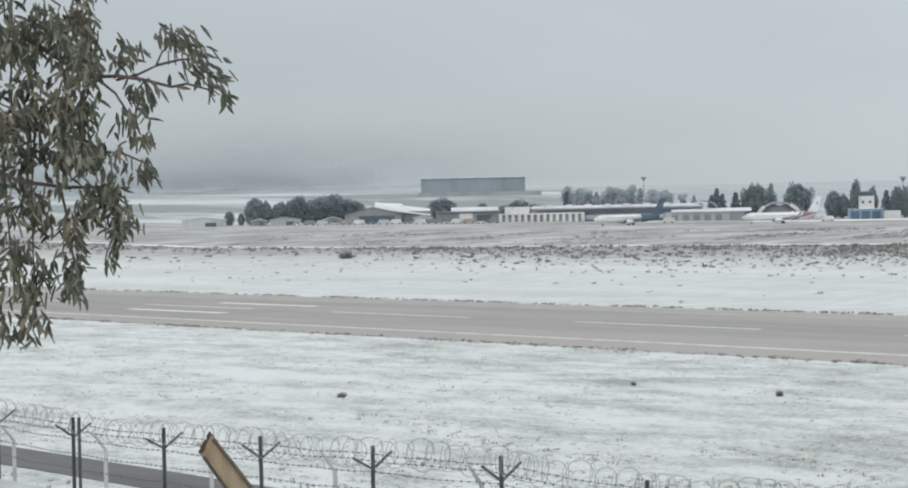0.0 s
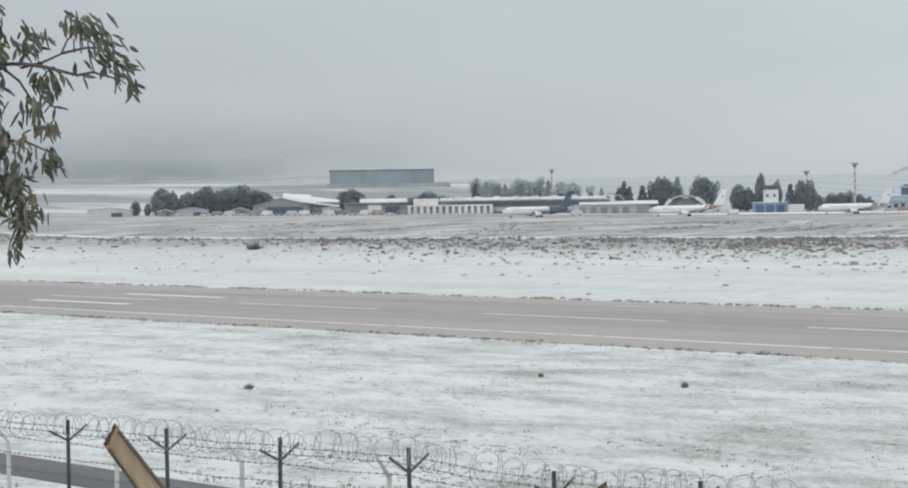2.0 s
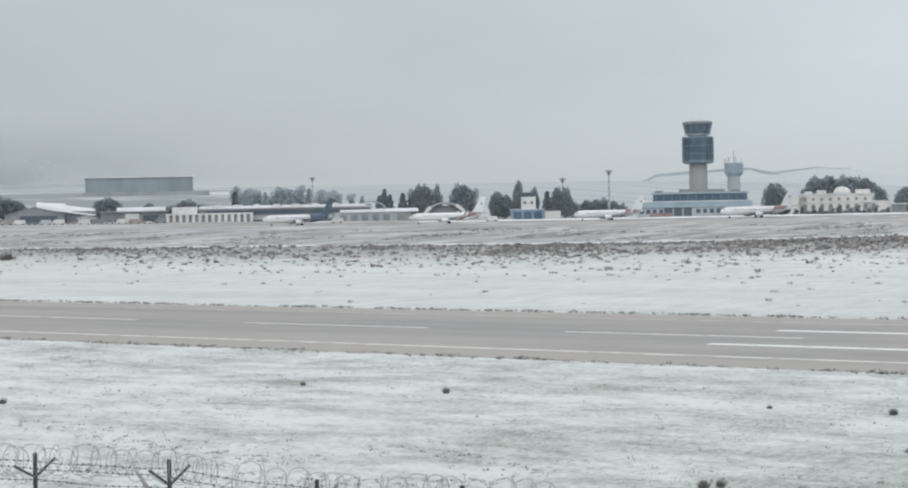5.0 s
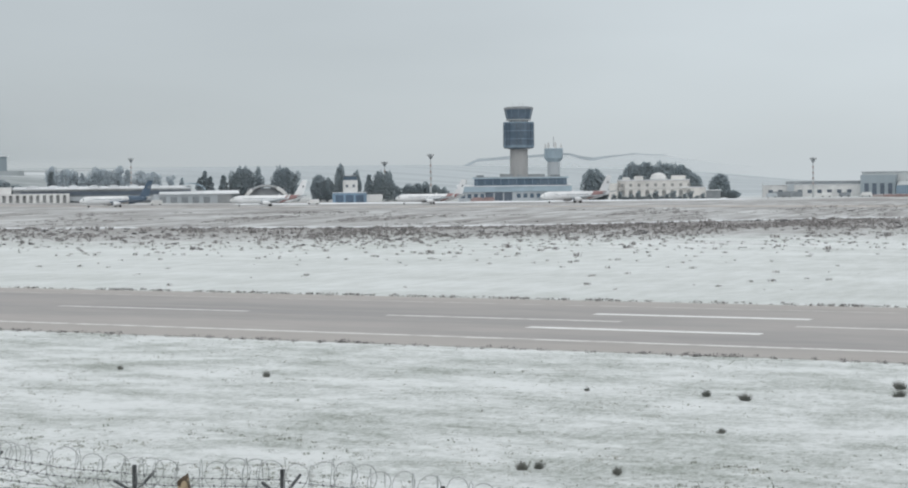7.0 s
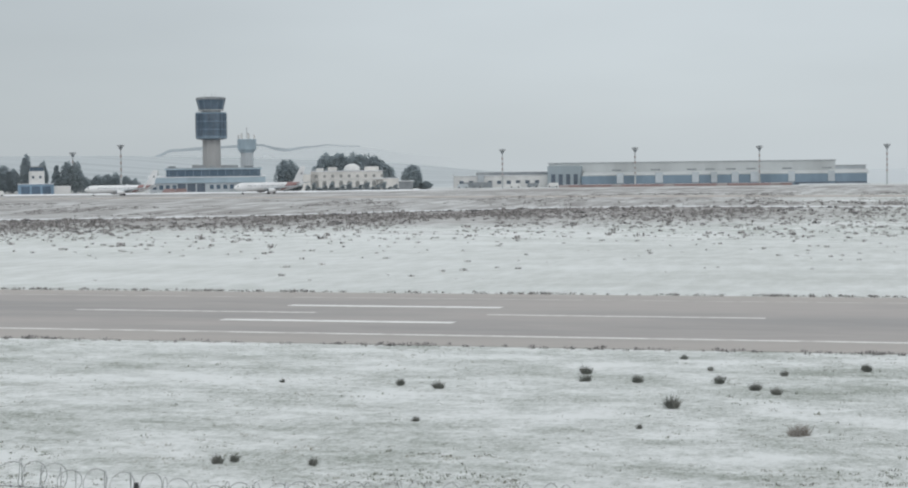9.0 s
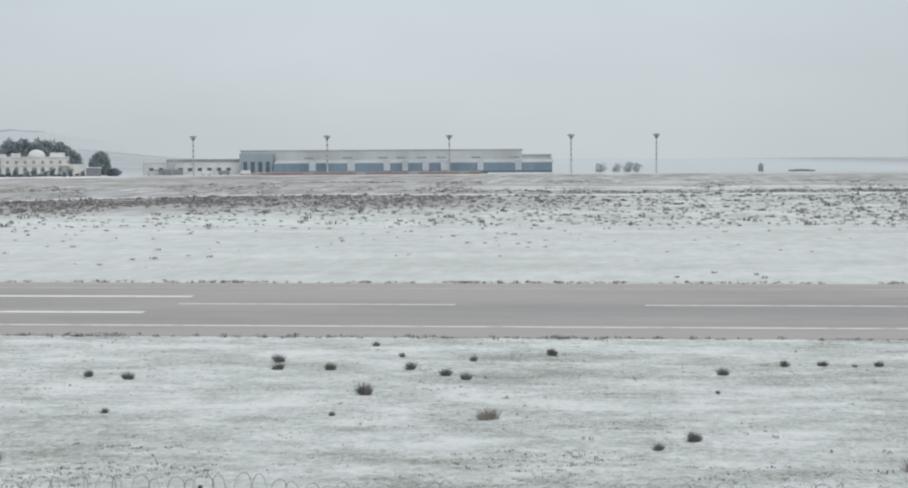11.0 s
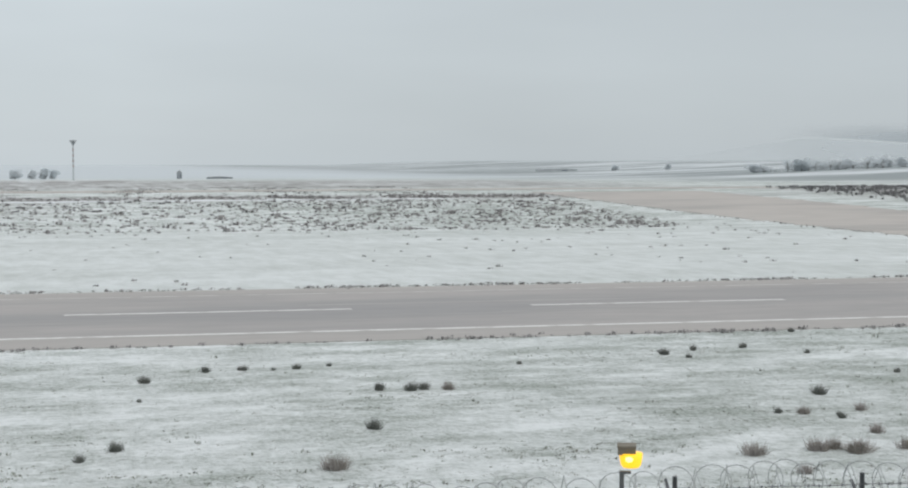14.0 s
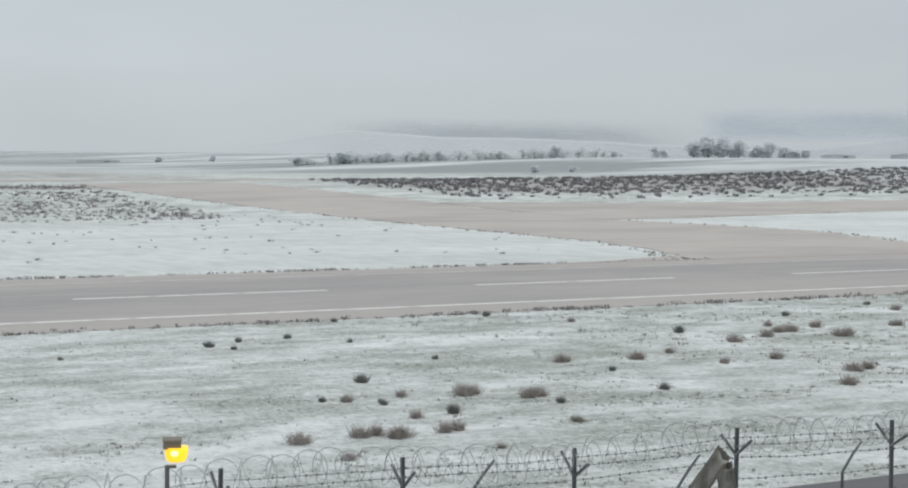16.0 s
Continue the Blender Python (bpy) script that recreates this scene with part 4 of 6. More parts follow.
tagged(part("foliage", bm, M_LEAF, euc), "hanging mass of narrow leaves", kind="stuff")

# ---------------------------------------------------------------- shrubs on the snow
def shrub_mesh(seed, dry):
    """A low mound of fine blades and twigs in a few tufts, 1 m wide."""
    rr = random.Random(seed)
    bm = B()
    tufts = [(rr.uniform(-0.26, 0.26), rr.uniform(-0.26, 0.26), rr.uniform(0.5, 1.0), rr.uniform(0.10, 0.17)) for _ in range(6 if not dry else 9)]
    tufts[0] = (0.02, 0.0, 1.05, 0.17)
    for _ in range(460 if not dry else 620):
        tx, ty, th, tr = rr.choice(tufts)
        ox, oy = rr.gauss(0, tr * 0.7), rr.gauss(0, tr * 0.7)
        base = Vector((tx + ox, ty + oy, -0.02))
        lean = Vector((ox * 2.4 + tx * 0.7 + rr.gauss(0, 0.36), oy * 2.4 + ty * 0.7 + rr.gauss(0, 0.36), 1.0)).normalized()
        ln = max(0.12, (0.92 * th if not dry else 0.8 * th) * rr.uniform(0.35, 1.0) ** 1.3 - 0.5 * math.hypot(ox, oy))
        side = lean.orthogonal().normalized()
        side = (Matrix.Rotation(rr.uniform(0, 6.283), 3, lean) @ side) * rr.uniform(0.006, 0.018 if not dry else 0.011)
        mid, tip = base + lean * ln * 0.55 + side * rr.gauss(0, 1.5), base + lean * ln
        bm.faces.new([bm.verts.new(p) for p in (base - side * 0.6, base + side * 0.6, mid + side, tip, mid - side)])
    me = bpy.data.meshes.new("shrub")
    bm.to_mesh(me)
    bm.free()
    me.materials.append(M_DRY if dry else M_SHRUB)
    return me


GREEN_MESHES, DRY_MESHES = [shrub_mesh(s, False) for s in range(4)], [shrub_mesh(s + 20, True) for s in range(3)]


def shrub(x, y, w, dry=False):
    k = abs(hash((round(x * 10), round(y * 10)))) % 97
    ob = new("dry_shrub" if dry else "shrub", (DRY_MESHES if dry else GREEN_MESHES)[k % (3 if dry else 4)])
    tall = w * (1.1 if dry else 1.15)
    ob.matrix_basis = pose(x, y, ground_z(x, y) - 0.01, 0, 0, k * 37) @ Matrix.Diagonal((w * 1.05, w * 1.05, min(tall, 1.35), 1))
    size = "large" if w > 1.1 else "small"
    return tagged(ob, f"{size} brown leafless shrub poking out of the snow" if dry else f"{size} dark green tussock in thin snow", "shrub", "shrubs on the snowfield")


for x, y, w in ((-26.2, 125.3, 0.9), (-25.3, 120.8, 0.8), (-34.9, 114.8, 0.8), (-38.2, 115.9, 0.7), (-21.5, 120.8, 0.8), (-16.9, 108.2, 1.2), (-17.1, 128.9, 0.5), (-15.5, 121.3, 0.9), (-12.6, 117.9, 0.8), (-11.0, 116.0, 0.8), (-11.3, 126.7, 0.6), (-5.5, 130.7, 0.8), (-31.7, 99.1, 0.5), (-32.3, 82.9, 0.6), (-47.4, 115.8, 0.4), (-37.6, 82.2, 0.7), (-36.8, 82.9, 0.6), (-20.4, 136.5, 0.6), (-17.5, 99.0, 0.4), (-75.3, 114.8, 0.7), (-90.4, 115.0, 0.5), (-105.1, 93.9, 0.7)):
    shrub(x, y, w)
for x, y, w in ((-5.6, 131.2, 0.7), (3.8, 91.3, 0.8), (1.9, 88.3, 0.6), (19.0, 95.3, 0.9), (12.0, 124.6, 0.7), (14.8, 125.1, 0.6), (18.8, 124.9, 0.6), (6.2, 109.9, 0.35), (7.1, 119.5, 0.8), (36.1, 123.8, 0.4), (50.8, 102.5, 1.0), (58.0, 88.3, 0.7), (67.6, 90.4, 0.8), (49.7, 87.4, 0.9), (61.9, 111.9, 0.5), (70.2, 100.0, 0.6), (57.6, 130.3, 0.7), (110.7, 128.1, 0.8), (91.2, 119.6, 1.0), (22.6, 111.6, 0.8), (24.6, 111.0, 0.9), (25.6, 111.4, 0.8)):
    shrub(x, y, w)
for x, y, w in ((-8.1, 98.3, 1.4), (14.4, 83.1, 1.4), (54.0, 93.8, 1.4), (55.0, 94.1, 1.2), (57.3, 91.0, 1.2), (58.3, 91.3, 1.2), (37.0, 81.9, 1.5), (40.9, 82.2, 1.3), (42.7, 81.3, 1.4), (45.7, 81.7, 1.2), (46.7, 82.0, 1.1), (75.9, 105.0, 1.3), (69.7, 106.0, 1.2), (90.8, 111.5, 1.3), (102.6, 111.0, 1.8), (86.3, 92.1, 1.6)):
    shrub(x, y, w, True)
for x, y, w in ((95.9, 113.3, 1.2), (105.6, 117.8, 1.3), (101.1, 116.1, 1.5), (99.6, 116.0, 1.2), (102.2, 120.7, 1.0), (80.6, 86.5, 1.2), (86.0, 100.5, 1.1), (88.2, 92.6, 1.2), (50.2, 95.1, 0.9), (46.9, 86.9, 1.0), (125.7, 128.3, 1.4), (113.8, 116.1, 1.5), (87.8, 132.2, 0.8), (80.5, 100.0, 0.9), (80.8, 107.3, 0.8), (37.1, 76.3, 0.8), (46.0, 75.8, 0.6), (54.7, 81.4, 0.8), (46.0, 94.7, 0.9), (27.3, 111.0, 1.0), (41.8, 82.4, 1.1), (42.4, 81.0, 1.0), (57.9, 91.9, 0.9), (103.7, 111.6, 1.2), (54.6, 95.0, 1.1)):
    shrub(x, y, w, True)
for x, y, w in ((83.2, 140.2, 0.8), (47.5, 92.5, 0.5), (127.5, 134.2, 0.7), (44.6, 95.3, 0.5), (47.8, 93.4, 0.4), (52.8, 129.4, 0.7), (50.4, 124.5, 0.5), (49.3, 127.1, 0.8), (61.1, 125.2, 0.5), (14.6, 125.2, 0.5), (17.0, 124.5, 0.35), (21.5, 126.1, 0.4), (67.4, 141.6, 0.6)):
    shrub(x, y, w)
bx, by = at(-47.9, 520)
far_bush = new("large_bush", GREEN_MESHES[1])
far_bush.matrix_basis = pose(bx, by, ground_z(bx, by) - 0.1) @ Matrix.Diagonal((4.6, 4.6, 4.0, 1))
tagged(far_bush, "large dark bush standing alone in the field", "bush")


def scatter(name, material, count, place, size, label, seed, blades=5, wide=0.25, tall=1.0):
    """Uncountable tufts in one mesh."""
    rr = random.Random(seed)
    verts, faces = [], []
    made = 0
    while made < count:
        x, y = place(rr)
        if x is None:
            continue
        made += 1
        s = size(rr, x, y)
        z = ground_z(x, y) - 0.03
        for _ in range(blades):
            a, tilt = rr.uniform(0, 6.283), rr.uniform(0.05, 1.05)
            dx, dy, dz = math.cos(a) * math.sin(tilt) * s, math.sin(a) * math.sin(tilt) * s, math.cos(tilt) * s * tall
            px, py, w = -math.sin(a), math.cos(a), s * rr.uniform(0.07, 0.2)
            bx, by = x + rr.gauss(0, wide * s), y + rr.gauss(0, wide * s)
            i = len(verts)
            verts += [(bx - px * w, by - py * w, z), (bx + px * w, by + py * w, z), (bx + dx * 0.8 + px * w * 0.8, by + dy * 0.8 + py * w * 0.8, z + dz * 0.8), (bx + dx, by + dy, z + dz), (bx + dx * 0.7 - px * w, by + dy * 0.7 - py * w, z + dz * 0.65)]
            faces.append((i, i + 1, i + 2, i + 3, i + 4))
    me = bpy.data.meshes.new(name)
    me.from_pydata(verts, [], faces)
    me.materials.append(material)
    return tagged(new(name, me), label, "vegetation", kind="stuff")


def clumped(x, y, f, cut):
    return noise.noise((x * f, y * f * 2.0, 2.0)) > cut


def near_field(rr):
    y = 61 + 81 * rr.random() ** 1.3
    x = rr.uniform(-1.9, 1.25) * y
    return (x, y) if clumped(x, y, 0.06, rr.uniform(-0.4, 0.5)) and clumped(x + 7, y, 0.45, rr.uniform(-0.1, 0.45)) else (None, None)


def low_tufts(rr):
    y = 62 + 26 * rr.random()
    x = rr.uniform(-1.1, 0.9) * y
    return (x, y) if clumped(x, y, 0.09, rr.uniform(0.0, 0.5)) else (None, None)


def edge(y0, spread):
    def f(rr):
        x = rr.uniform(-420, 330)
        y = y0 + rr.gauss(0, spread)
        if y0 > 200 and 163 < x < 265:
            return None, None
        return (x, y) if clumped(x, 0, 0.09, rr.uniform(-0.5, 0.45)) else (None, None)
    return f


def scrub_band(rr):
    x = rr.uniform(-700, 205)
    if x > -50 + rr.gauss(0, 35):
        y = rr.uniform(375, 550) if rr.random() < 0.7 else rr.gauss(578, 9)
        ok = rr.random() < 0.5 + 0.5 * ss(20, 130, x) and x < 150 + 0.12 * (y - 345) and clumped(x, y * 0.5, 0.05, rr.uniform(-0.7, 0.35))
        return (x, y) if ok else (None, None)
    y = bank_line(x) - 3 - abs(rr.gauss(0, 18 + 44 * ss(-430, -170, x))) * (2.0 if rr.random() < 0.12 else 1.0)
    if y < 300 or rr.random() > 0.2 + 0.8 * ss(-470, -160, x) or not clumped(x, y * 0.4, 0.035, rr.uniform(-0.5, 0.4)):
        return None, None
    return x, y


def apron_scrub(rr):
    x = rr.uniform(-560, 150)
    y = bank_line(x) + 14 + 130 * rr.random()
    return (x, y) if clumped(x, y * 0.25, 0.04, rr.uniform(-0.1, 0.5)) else (None, None)


def field_bush(rr):
    x = rr.uniform(-500, 140)
    return x, bank_line(x) - 8 - 105 * rr.random() ** 1.6


def right_scrub(rr):
    x = rr.uniform(272, 760)
    y = 645 - 182 * rr.random() ** 1.5
    thin = ss(540, 462, y)
    return (x, y) if rr.random() > 0.75 * thin and x > 276 + 0.1 * (y - 462) and clumped(x, y * 0.6, 0.05, rr.uniform(-0.6, 0.3)) else (None, None)


def taxi_edge(rr):
    s = rr.random() ** 1.5
    side = rr.random() < 0.6
    y = 205 + 395 * s
    if side:
        x = 181 - 22 * math.exp(-max(0, y - 212) / 35)
    elif y < 346:
        x = 235 + 15 * ss(230, 285, y) - 6 * ss(300, 342, y)
    else:
        x, y = 245 + rr.uniform(0, 250), 349 + rr.uniform(-2, 1)
        y += 24 * ss(240, 384, x)
    return x + rr.gauss(0, 1.2), y + rr.gauss(0, 1.0)


def slope(rr):
    y = rr.uniform(24, 54)
    return rr.choice((-1, 1)) * rr.uniform(0.7, 2.2) * y, y


def sparse(rr):
    x, y = rr.uniform(-420, 170), 212 + 190 * rr.random() ** 0.6
    return x, y


scatter("grass_tufts", M_GRASS, 20000, near_field, lambda rr, x, y: rr.uniform(0.04, 0.14) * (1 + (rr.random() < 0.03) * 0.8) * (1 + 0.7 * ss(45, 90, x)), "thin withered grass stalks poking through snow", 1, 5, 0.7)
scatter("green_tufts", M_GRASS, 1900, low_tufts, lambda rr, x, y: rr.uniform(0.06, 0.2), "low green tufts in broken snow beyond the road", 9, 9, 0.8, 0.9)
scatter("runway_edge_weeds", M_SCRUB, 1500, edge(143.0, 0.5), lambda rr, x, y: rr.uniform(0.12, 0.38) * (1 + 0.35 * ss(40, 90, x)), "dry weeds and clods along the near runway edge", 2, 11, 0.6)
scatter("far_edge_weeds", M_SCRUB, 1900, edge(206.6, 0.7), lambda rr, x, y: rr.uniform(0.12, 0.42), "dry weeds and clods along the far runway edge", 3, 9, 0.6)
scatter("scrub_belt", M_SCRUB, 11000, scrub_band, lambda rr, x, y: rr.uniform(0.2, 0.55) * (1 + 0.9 * (rr.random() < 0.12)), "belt of withered brown scrub between snow patches", 4, 16, 0.55, 1.0)
scatter("apron_scrub", M_SCRUB, 2600, apron_scrub, lambda rr, x, y: rr.uniform(0.3, 0.8), "low brown weeds in broken snow before the apron", 11, 12, 0.9, 0.6)
scatter("field_bushes", M_SCRUBDARK, 190, field_bush, lambda rr, x, y: rr.uniform(0.5, 0.95), "larger dark bushes before the scrub belt", 12, 30, 0.55, 0.8)
scatter("scrub_slope", M_SCRUBDARK, 3600, right_scrub, lambda rr, x, y: rr.uniform(0.55, 1.3), "dark withered scrub beyond the taxiway", 5, 16, 0.5, 1.0)
scatter("taxiway_edge_weeds", M_SCRUB, 420, taxi_edge, lambda rr, x, y: rr.uniform(0.15, 0.45), "dry weeds along the taxiway edges", 7, 9)
scatter("slope_weeds", M_GRASS, 3000, slope, lambda rr, x, y: rr.uniform(0.08, 0.3), "withered weeds and clods on the bank below the fence", 8, 7)
scatter("lone_tussocks", M_SCRUB, 520, sparse, lambda rr, x, y: rr.uniform(0.15, 0.5), "scattered tussocks on smooth snow", 6, 14, 0.6)
# ---------------------------------------------------------------- trees far off
def tree_mesh(seed, kind):
    """Trunk and crown, 1 m tall; the crown is made of many small ragged leaf clumps."""
    rr = random.Random(seed)
    trunk, crown = B(), B()
    tube(trunk, [(0, 0, -0.03), (0.01, 0, 0.2), (0.02, 0.01, 0.6)], [0.035, 0.028, 0.012], 6)
    lobes = []
    if kind == "broad":
        for i in range(13):
            a, q = rr.uniform(0, 6.283), rr.uniform(0.0, 0.34)
            lobes.append((q * math.cos(a), q * math.sin(a), 0.16 + 0.68 * i / 12 if i < 12 else 0.86, rr.uniform(0.15, 0.23)))
        for b in lobes[:5]:
            tube(trunk, [(0.01, 0, 0.22), (b[0] * 0.6, b[1] * 0.6, b[2] * 0.8), b[:3]], [0.015, 0.01, 0.004], 4)
    elif kind == "dome":
        for i in range(24):
            a, e = i * 2.4, math.asin(-0.85 + 1.8 * i / 23)
            lobes.append((0.33 * math.cos(a) * math.cos(e) * rr.uniform(0.75, 1.1), 0.33 * math.sin(a) * math.cos(e) * rr.uniform(0.75, 1.1), 0.48 + 0.42 * math.sin(e) * rr.uniform(0.85, 1.05), rr.uniform(0.12, 0.2)))
        for b in lobes[:6]:
            tube(trunk, [(0.01, 0, 0.2), (b[0] * 0.6, b[1] * 0.6, b[2] * 0.8), b[:3]], [0.015, 0.01, 0.004], 4)
    elif kind == "cypress":
        for i in range(9):
            z = 0.12 + 0.1 * i
            lobes.append((rr.gauss(0, 0.015), rr.gauss(0, 0.015), z, 0.13 * (1 - 0.085 * i)))
    elif kind == "pine":
        for i in range(10):
            z = 0.15 + 0.085 * i
            a = i * 2.4
            lobes.append((0.08 * math.cos(a) * (1 - i / 10), 0.08 * math.sin(a) * (1 - i / 10), z, 0.19 * (1 - 0.08 * i)))
    else:
        for i in range(15):
            a, q = rr.uniform(0, 6.283), rr.uniform(0.05, 0.4)
            lobes.append((q * math.cos(a), q * math.sin(a), 0.15 + 0.7 * i / 14, rr.uniform(0.10, 0.19)))
        for b in lobes:
            tube(trunk, [(0.01, 0, 0.2), (b[0] * 0.6, b[1] * 0.6, b[2] * 0.75), b[:3]], [0.014, 0.009, 0.004], 4)
    for lx_, ly_, lz_, lr in lobes:
        for _ in range(230 if kind != "bare" else 60):
            d = Vector((rr.gauss(0, 1), rr.gauss(0, 1), rr.gauss(0, 1))).normalized()
            c = Vector((lx_, ly_, lz_)) + d * lr * rr.uniform(0.55, 1.12)
            s = rr.uniform(0.014, 0.034) * (1.15 if kind != "bare" else 1.0)
            u = Vector((rr.gauss(0, 1), rr.gauss(0, 1), rr.gauss(0, 1))).normalized()
            w = u.orthogonal().normalized()
            v = u.cross(w)
            crown.faces.new([crown.verts.new(c + s * p) for p in (w, v * 0.8 + u * 0.3, -w * 0.9, -v)])
    return trunk, crown


def tree_proto(seed, kind, material):
    trunk, crown = tree_mesh(seed, kind)
    out = []
    for name, b, m in (("trunk", trunk, M_TRUNK), ("crown", crown, material)):
        me = bpy.data.meshes.new(name)
        b.to_mesh(me)
        b.free()
        me.materials.append(m)
        out.append(me)
    return out


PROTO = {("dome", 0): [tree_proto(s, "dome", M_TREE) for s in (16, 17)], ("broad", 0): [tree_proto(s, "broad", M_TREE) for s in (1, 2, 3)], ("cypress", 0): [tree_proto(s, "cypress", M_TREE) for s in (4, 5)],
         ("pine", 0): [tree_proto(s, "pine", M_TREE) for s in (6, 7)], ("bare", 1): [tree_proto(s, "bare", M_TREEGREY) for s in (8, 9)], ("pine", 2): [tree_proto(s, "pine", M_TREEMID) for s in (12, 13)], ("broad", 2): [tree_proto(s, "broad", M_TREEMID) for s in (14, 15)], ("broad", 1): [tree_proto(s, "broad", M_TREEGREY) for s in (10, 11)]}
WORDS = {("dome", 0): "dark evergreen tree with a dense rounded crown", ("broad", 0): "dark evergreen tree with a broad uneven crown", ("cypress", 0): "slender dark cypress", ("pine", 0): "dark pointed conifer", ("bare", 1): "haze-painted half-bare grey tree", ("pine", 2): "haze-painted blue-grey conifer", ("broad", 2): "haze-painted blue-grey tree", ("broad", 1): "haze-painted grey tree"}


def tree(kind, grey, phi, d, h, w, where):
    w *= 1.25
    h *= 1.12 if not grey else 1.0
    x, y = at(phi, d)
    k = int(abs(phi) * 100 + d) % len(PROTO[kind, grey])
    t = thing("tree", pose(x, y, ground_z(x, y) - 0.1, 0, 0, phi * 53) @ Matrix.Diagonal((w, w, h, 1)), WORDS[kind, grey] + " " + where, "tree", "trees " + where)
    for name, me in zip(("trunk", "crown"), PROTO[kind, grey][k]):
        ob = new(name, me)
        ob.parent = t


for phi, h, w in ((-51.9, 7.6, 3.8), (-51.5, 6.4, 2.7), (-51.06, 14.1, 7.7), (-50.69, 12.9, 6.0), (-50.18, 11.9, 7.1), (-49.79, 13.3, 6.0), (-49.52, 15.0, 7.1), (-49.07, 13.4, 8.2), (-48.73, 14.8, 9.3), (-48.28, 15.3, 9.3), (-47.83, 13.4, 8.2), (-47.5, 11.3, 6.6)):
    tree("dome", 0, phi, 985, h, w * 1.4, "beside the hangars")
for phi, d, h, w in ((-44.6, 1010, 13, 16), (-43.25, 1010, 9.5, 8), (-42.5, 1000, 8.5, 11), (-42.0, 1000, 11.5, 12), (-41.5, 1000, 9, 10)):
    tree("dome", 0, phi, d, h, w, "beside the hangars")
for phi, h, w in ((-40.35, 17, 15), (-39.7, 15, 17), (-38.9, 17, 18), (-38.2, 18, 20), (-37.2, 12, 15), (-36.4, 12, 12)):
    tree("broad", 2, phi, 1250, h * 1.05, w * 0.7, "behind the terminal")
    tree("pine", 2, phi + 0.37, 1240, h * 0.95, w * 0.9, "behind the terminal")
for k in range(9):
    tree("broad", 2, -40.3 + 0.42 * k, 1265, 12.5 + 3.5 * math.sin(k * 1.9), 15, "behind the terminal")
tree("cypress", 0, -40.35, 1050, 16, 22, "behind the terminal")
for phi, h, w, kind in ((-35.45, 13.0, 12.2, "pine"), (-35.27, 16.6, 13.7, "pine"), (-35.08, 13.7, 12.2, "pine"), (-34.64, 14.3, 15.2, "pine"), (-34.35, 15.2, 8.0, "broad"), (-34.05, 18.7, 8.8, "dome"), (-33.85, 18.7, 7.2, "dome"), (-33.46, 18.2, 6.4, "broad"), (-32.61, 18.8, 14.4, "dome"), (-32.25, 15.2, 7.2, "broad"), (-31.42, 14.1, 8.8, "dome"), (-31.09, 12.9, 7.2, "dome"), (-30.68, 19.7, 6.0, "dome"), (-30.13, 16.7, 5.6, "dome"), (-29.69, 14.7, 13.7, "pine"), (-29.34, 16.1, 6.8, "dome"), (-29.04, 16.1, 6.4, "dome"), (-28.74, 9.0, 6.4, "broad"), (-28.35, 9.5, 7.2, "dome"), (-28.0, 9.5, 7.2, "dome"), (-27.75, 10.1, 7.2, "broad"), (-27.4, 8.6, 6.4, "dome"), (-27.1, 7.4, 5.6, "broad")):
    tree(kind, 0, phi, 985, h, w, "behind the aircraft")
for phi, d, h, w, kind in ((-22.0, 945, 17.5, 12, "dome"), (-21.75, 950, 14, 11, "dome"), (-20.6, 1010, 22, 16, "dome"), (-20.15, 1010, 21.5, 15, "dome"), (-19.6, 1010, 22, 17, "dome"), (-19.1, 1010, 21, 16, "dome"), (-18.7, 1010, 16, 13, "dome"), (-17.75, 960, 14, 11, "dome"), (-17.3, 960, 5, 8, "dome")):
    tree(kind, 0, phi, d, h * 0.9, w, "round the white villa")
for i in range(16):
    tree("broad", 0, -21.3 + 0.2 * i, 912, 3.2 + 1.3 * math.sin(i * 2.1), 3.4, "round the white villa")
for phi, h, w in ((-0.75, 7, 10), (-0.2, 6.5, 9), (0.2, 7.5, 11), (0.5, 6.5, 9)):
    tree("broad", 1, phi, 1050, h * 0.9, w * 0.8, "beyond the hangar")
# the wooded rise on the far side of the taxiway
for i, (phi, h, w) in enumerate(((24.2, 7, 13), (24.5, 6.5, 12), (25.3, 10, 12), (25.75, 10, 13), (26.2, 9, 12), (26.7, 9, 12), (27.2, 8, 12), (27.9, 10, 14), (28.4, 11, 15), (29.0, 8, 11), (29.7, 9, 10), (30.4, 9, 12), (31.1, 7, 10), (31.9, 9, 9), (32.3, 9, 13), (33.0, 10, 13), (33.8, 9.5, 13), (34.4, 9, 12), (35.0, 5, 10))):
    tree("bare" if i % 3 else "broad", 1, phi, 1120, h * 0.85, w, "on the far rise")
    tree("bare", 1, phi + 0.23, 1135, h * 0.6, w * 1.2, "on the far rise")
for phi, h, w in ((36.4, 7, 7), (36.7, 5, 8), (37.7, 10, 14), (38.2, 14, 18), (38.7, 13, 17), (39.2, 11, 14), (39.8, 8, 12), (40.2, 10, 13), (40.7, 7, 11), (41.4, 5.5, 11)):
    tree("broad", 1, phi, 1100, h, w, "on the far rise")
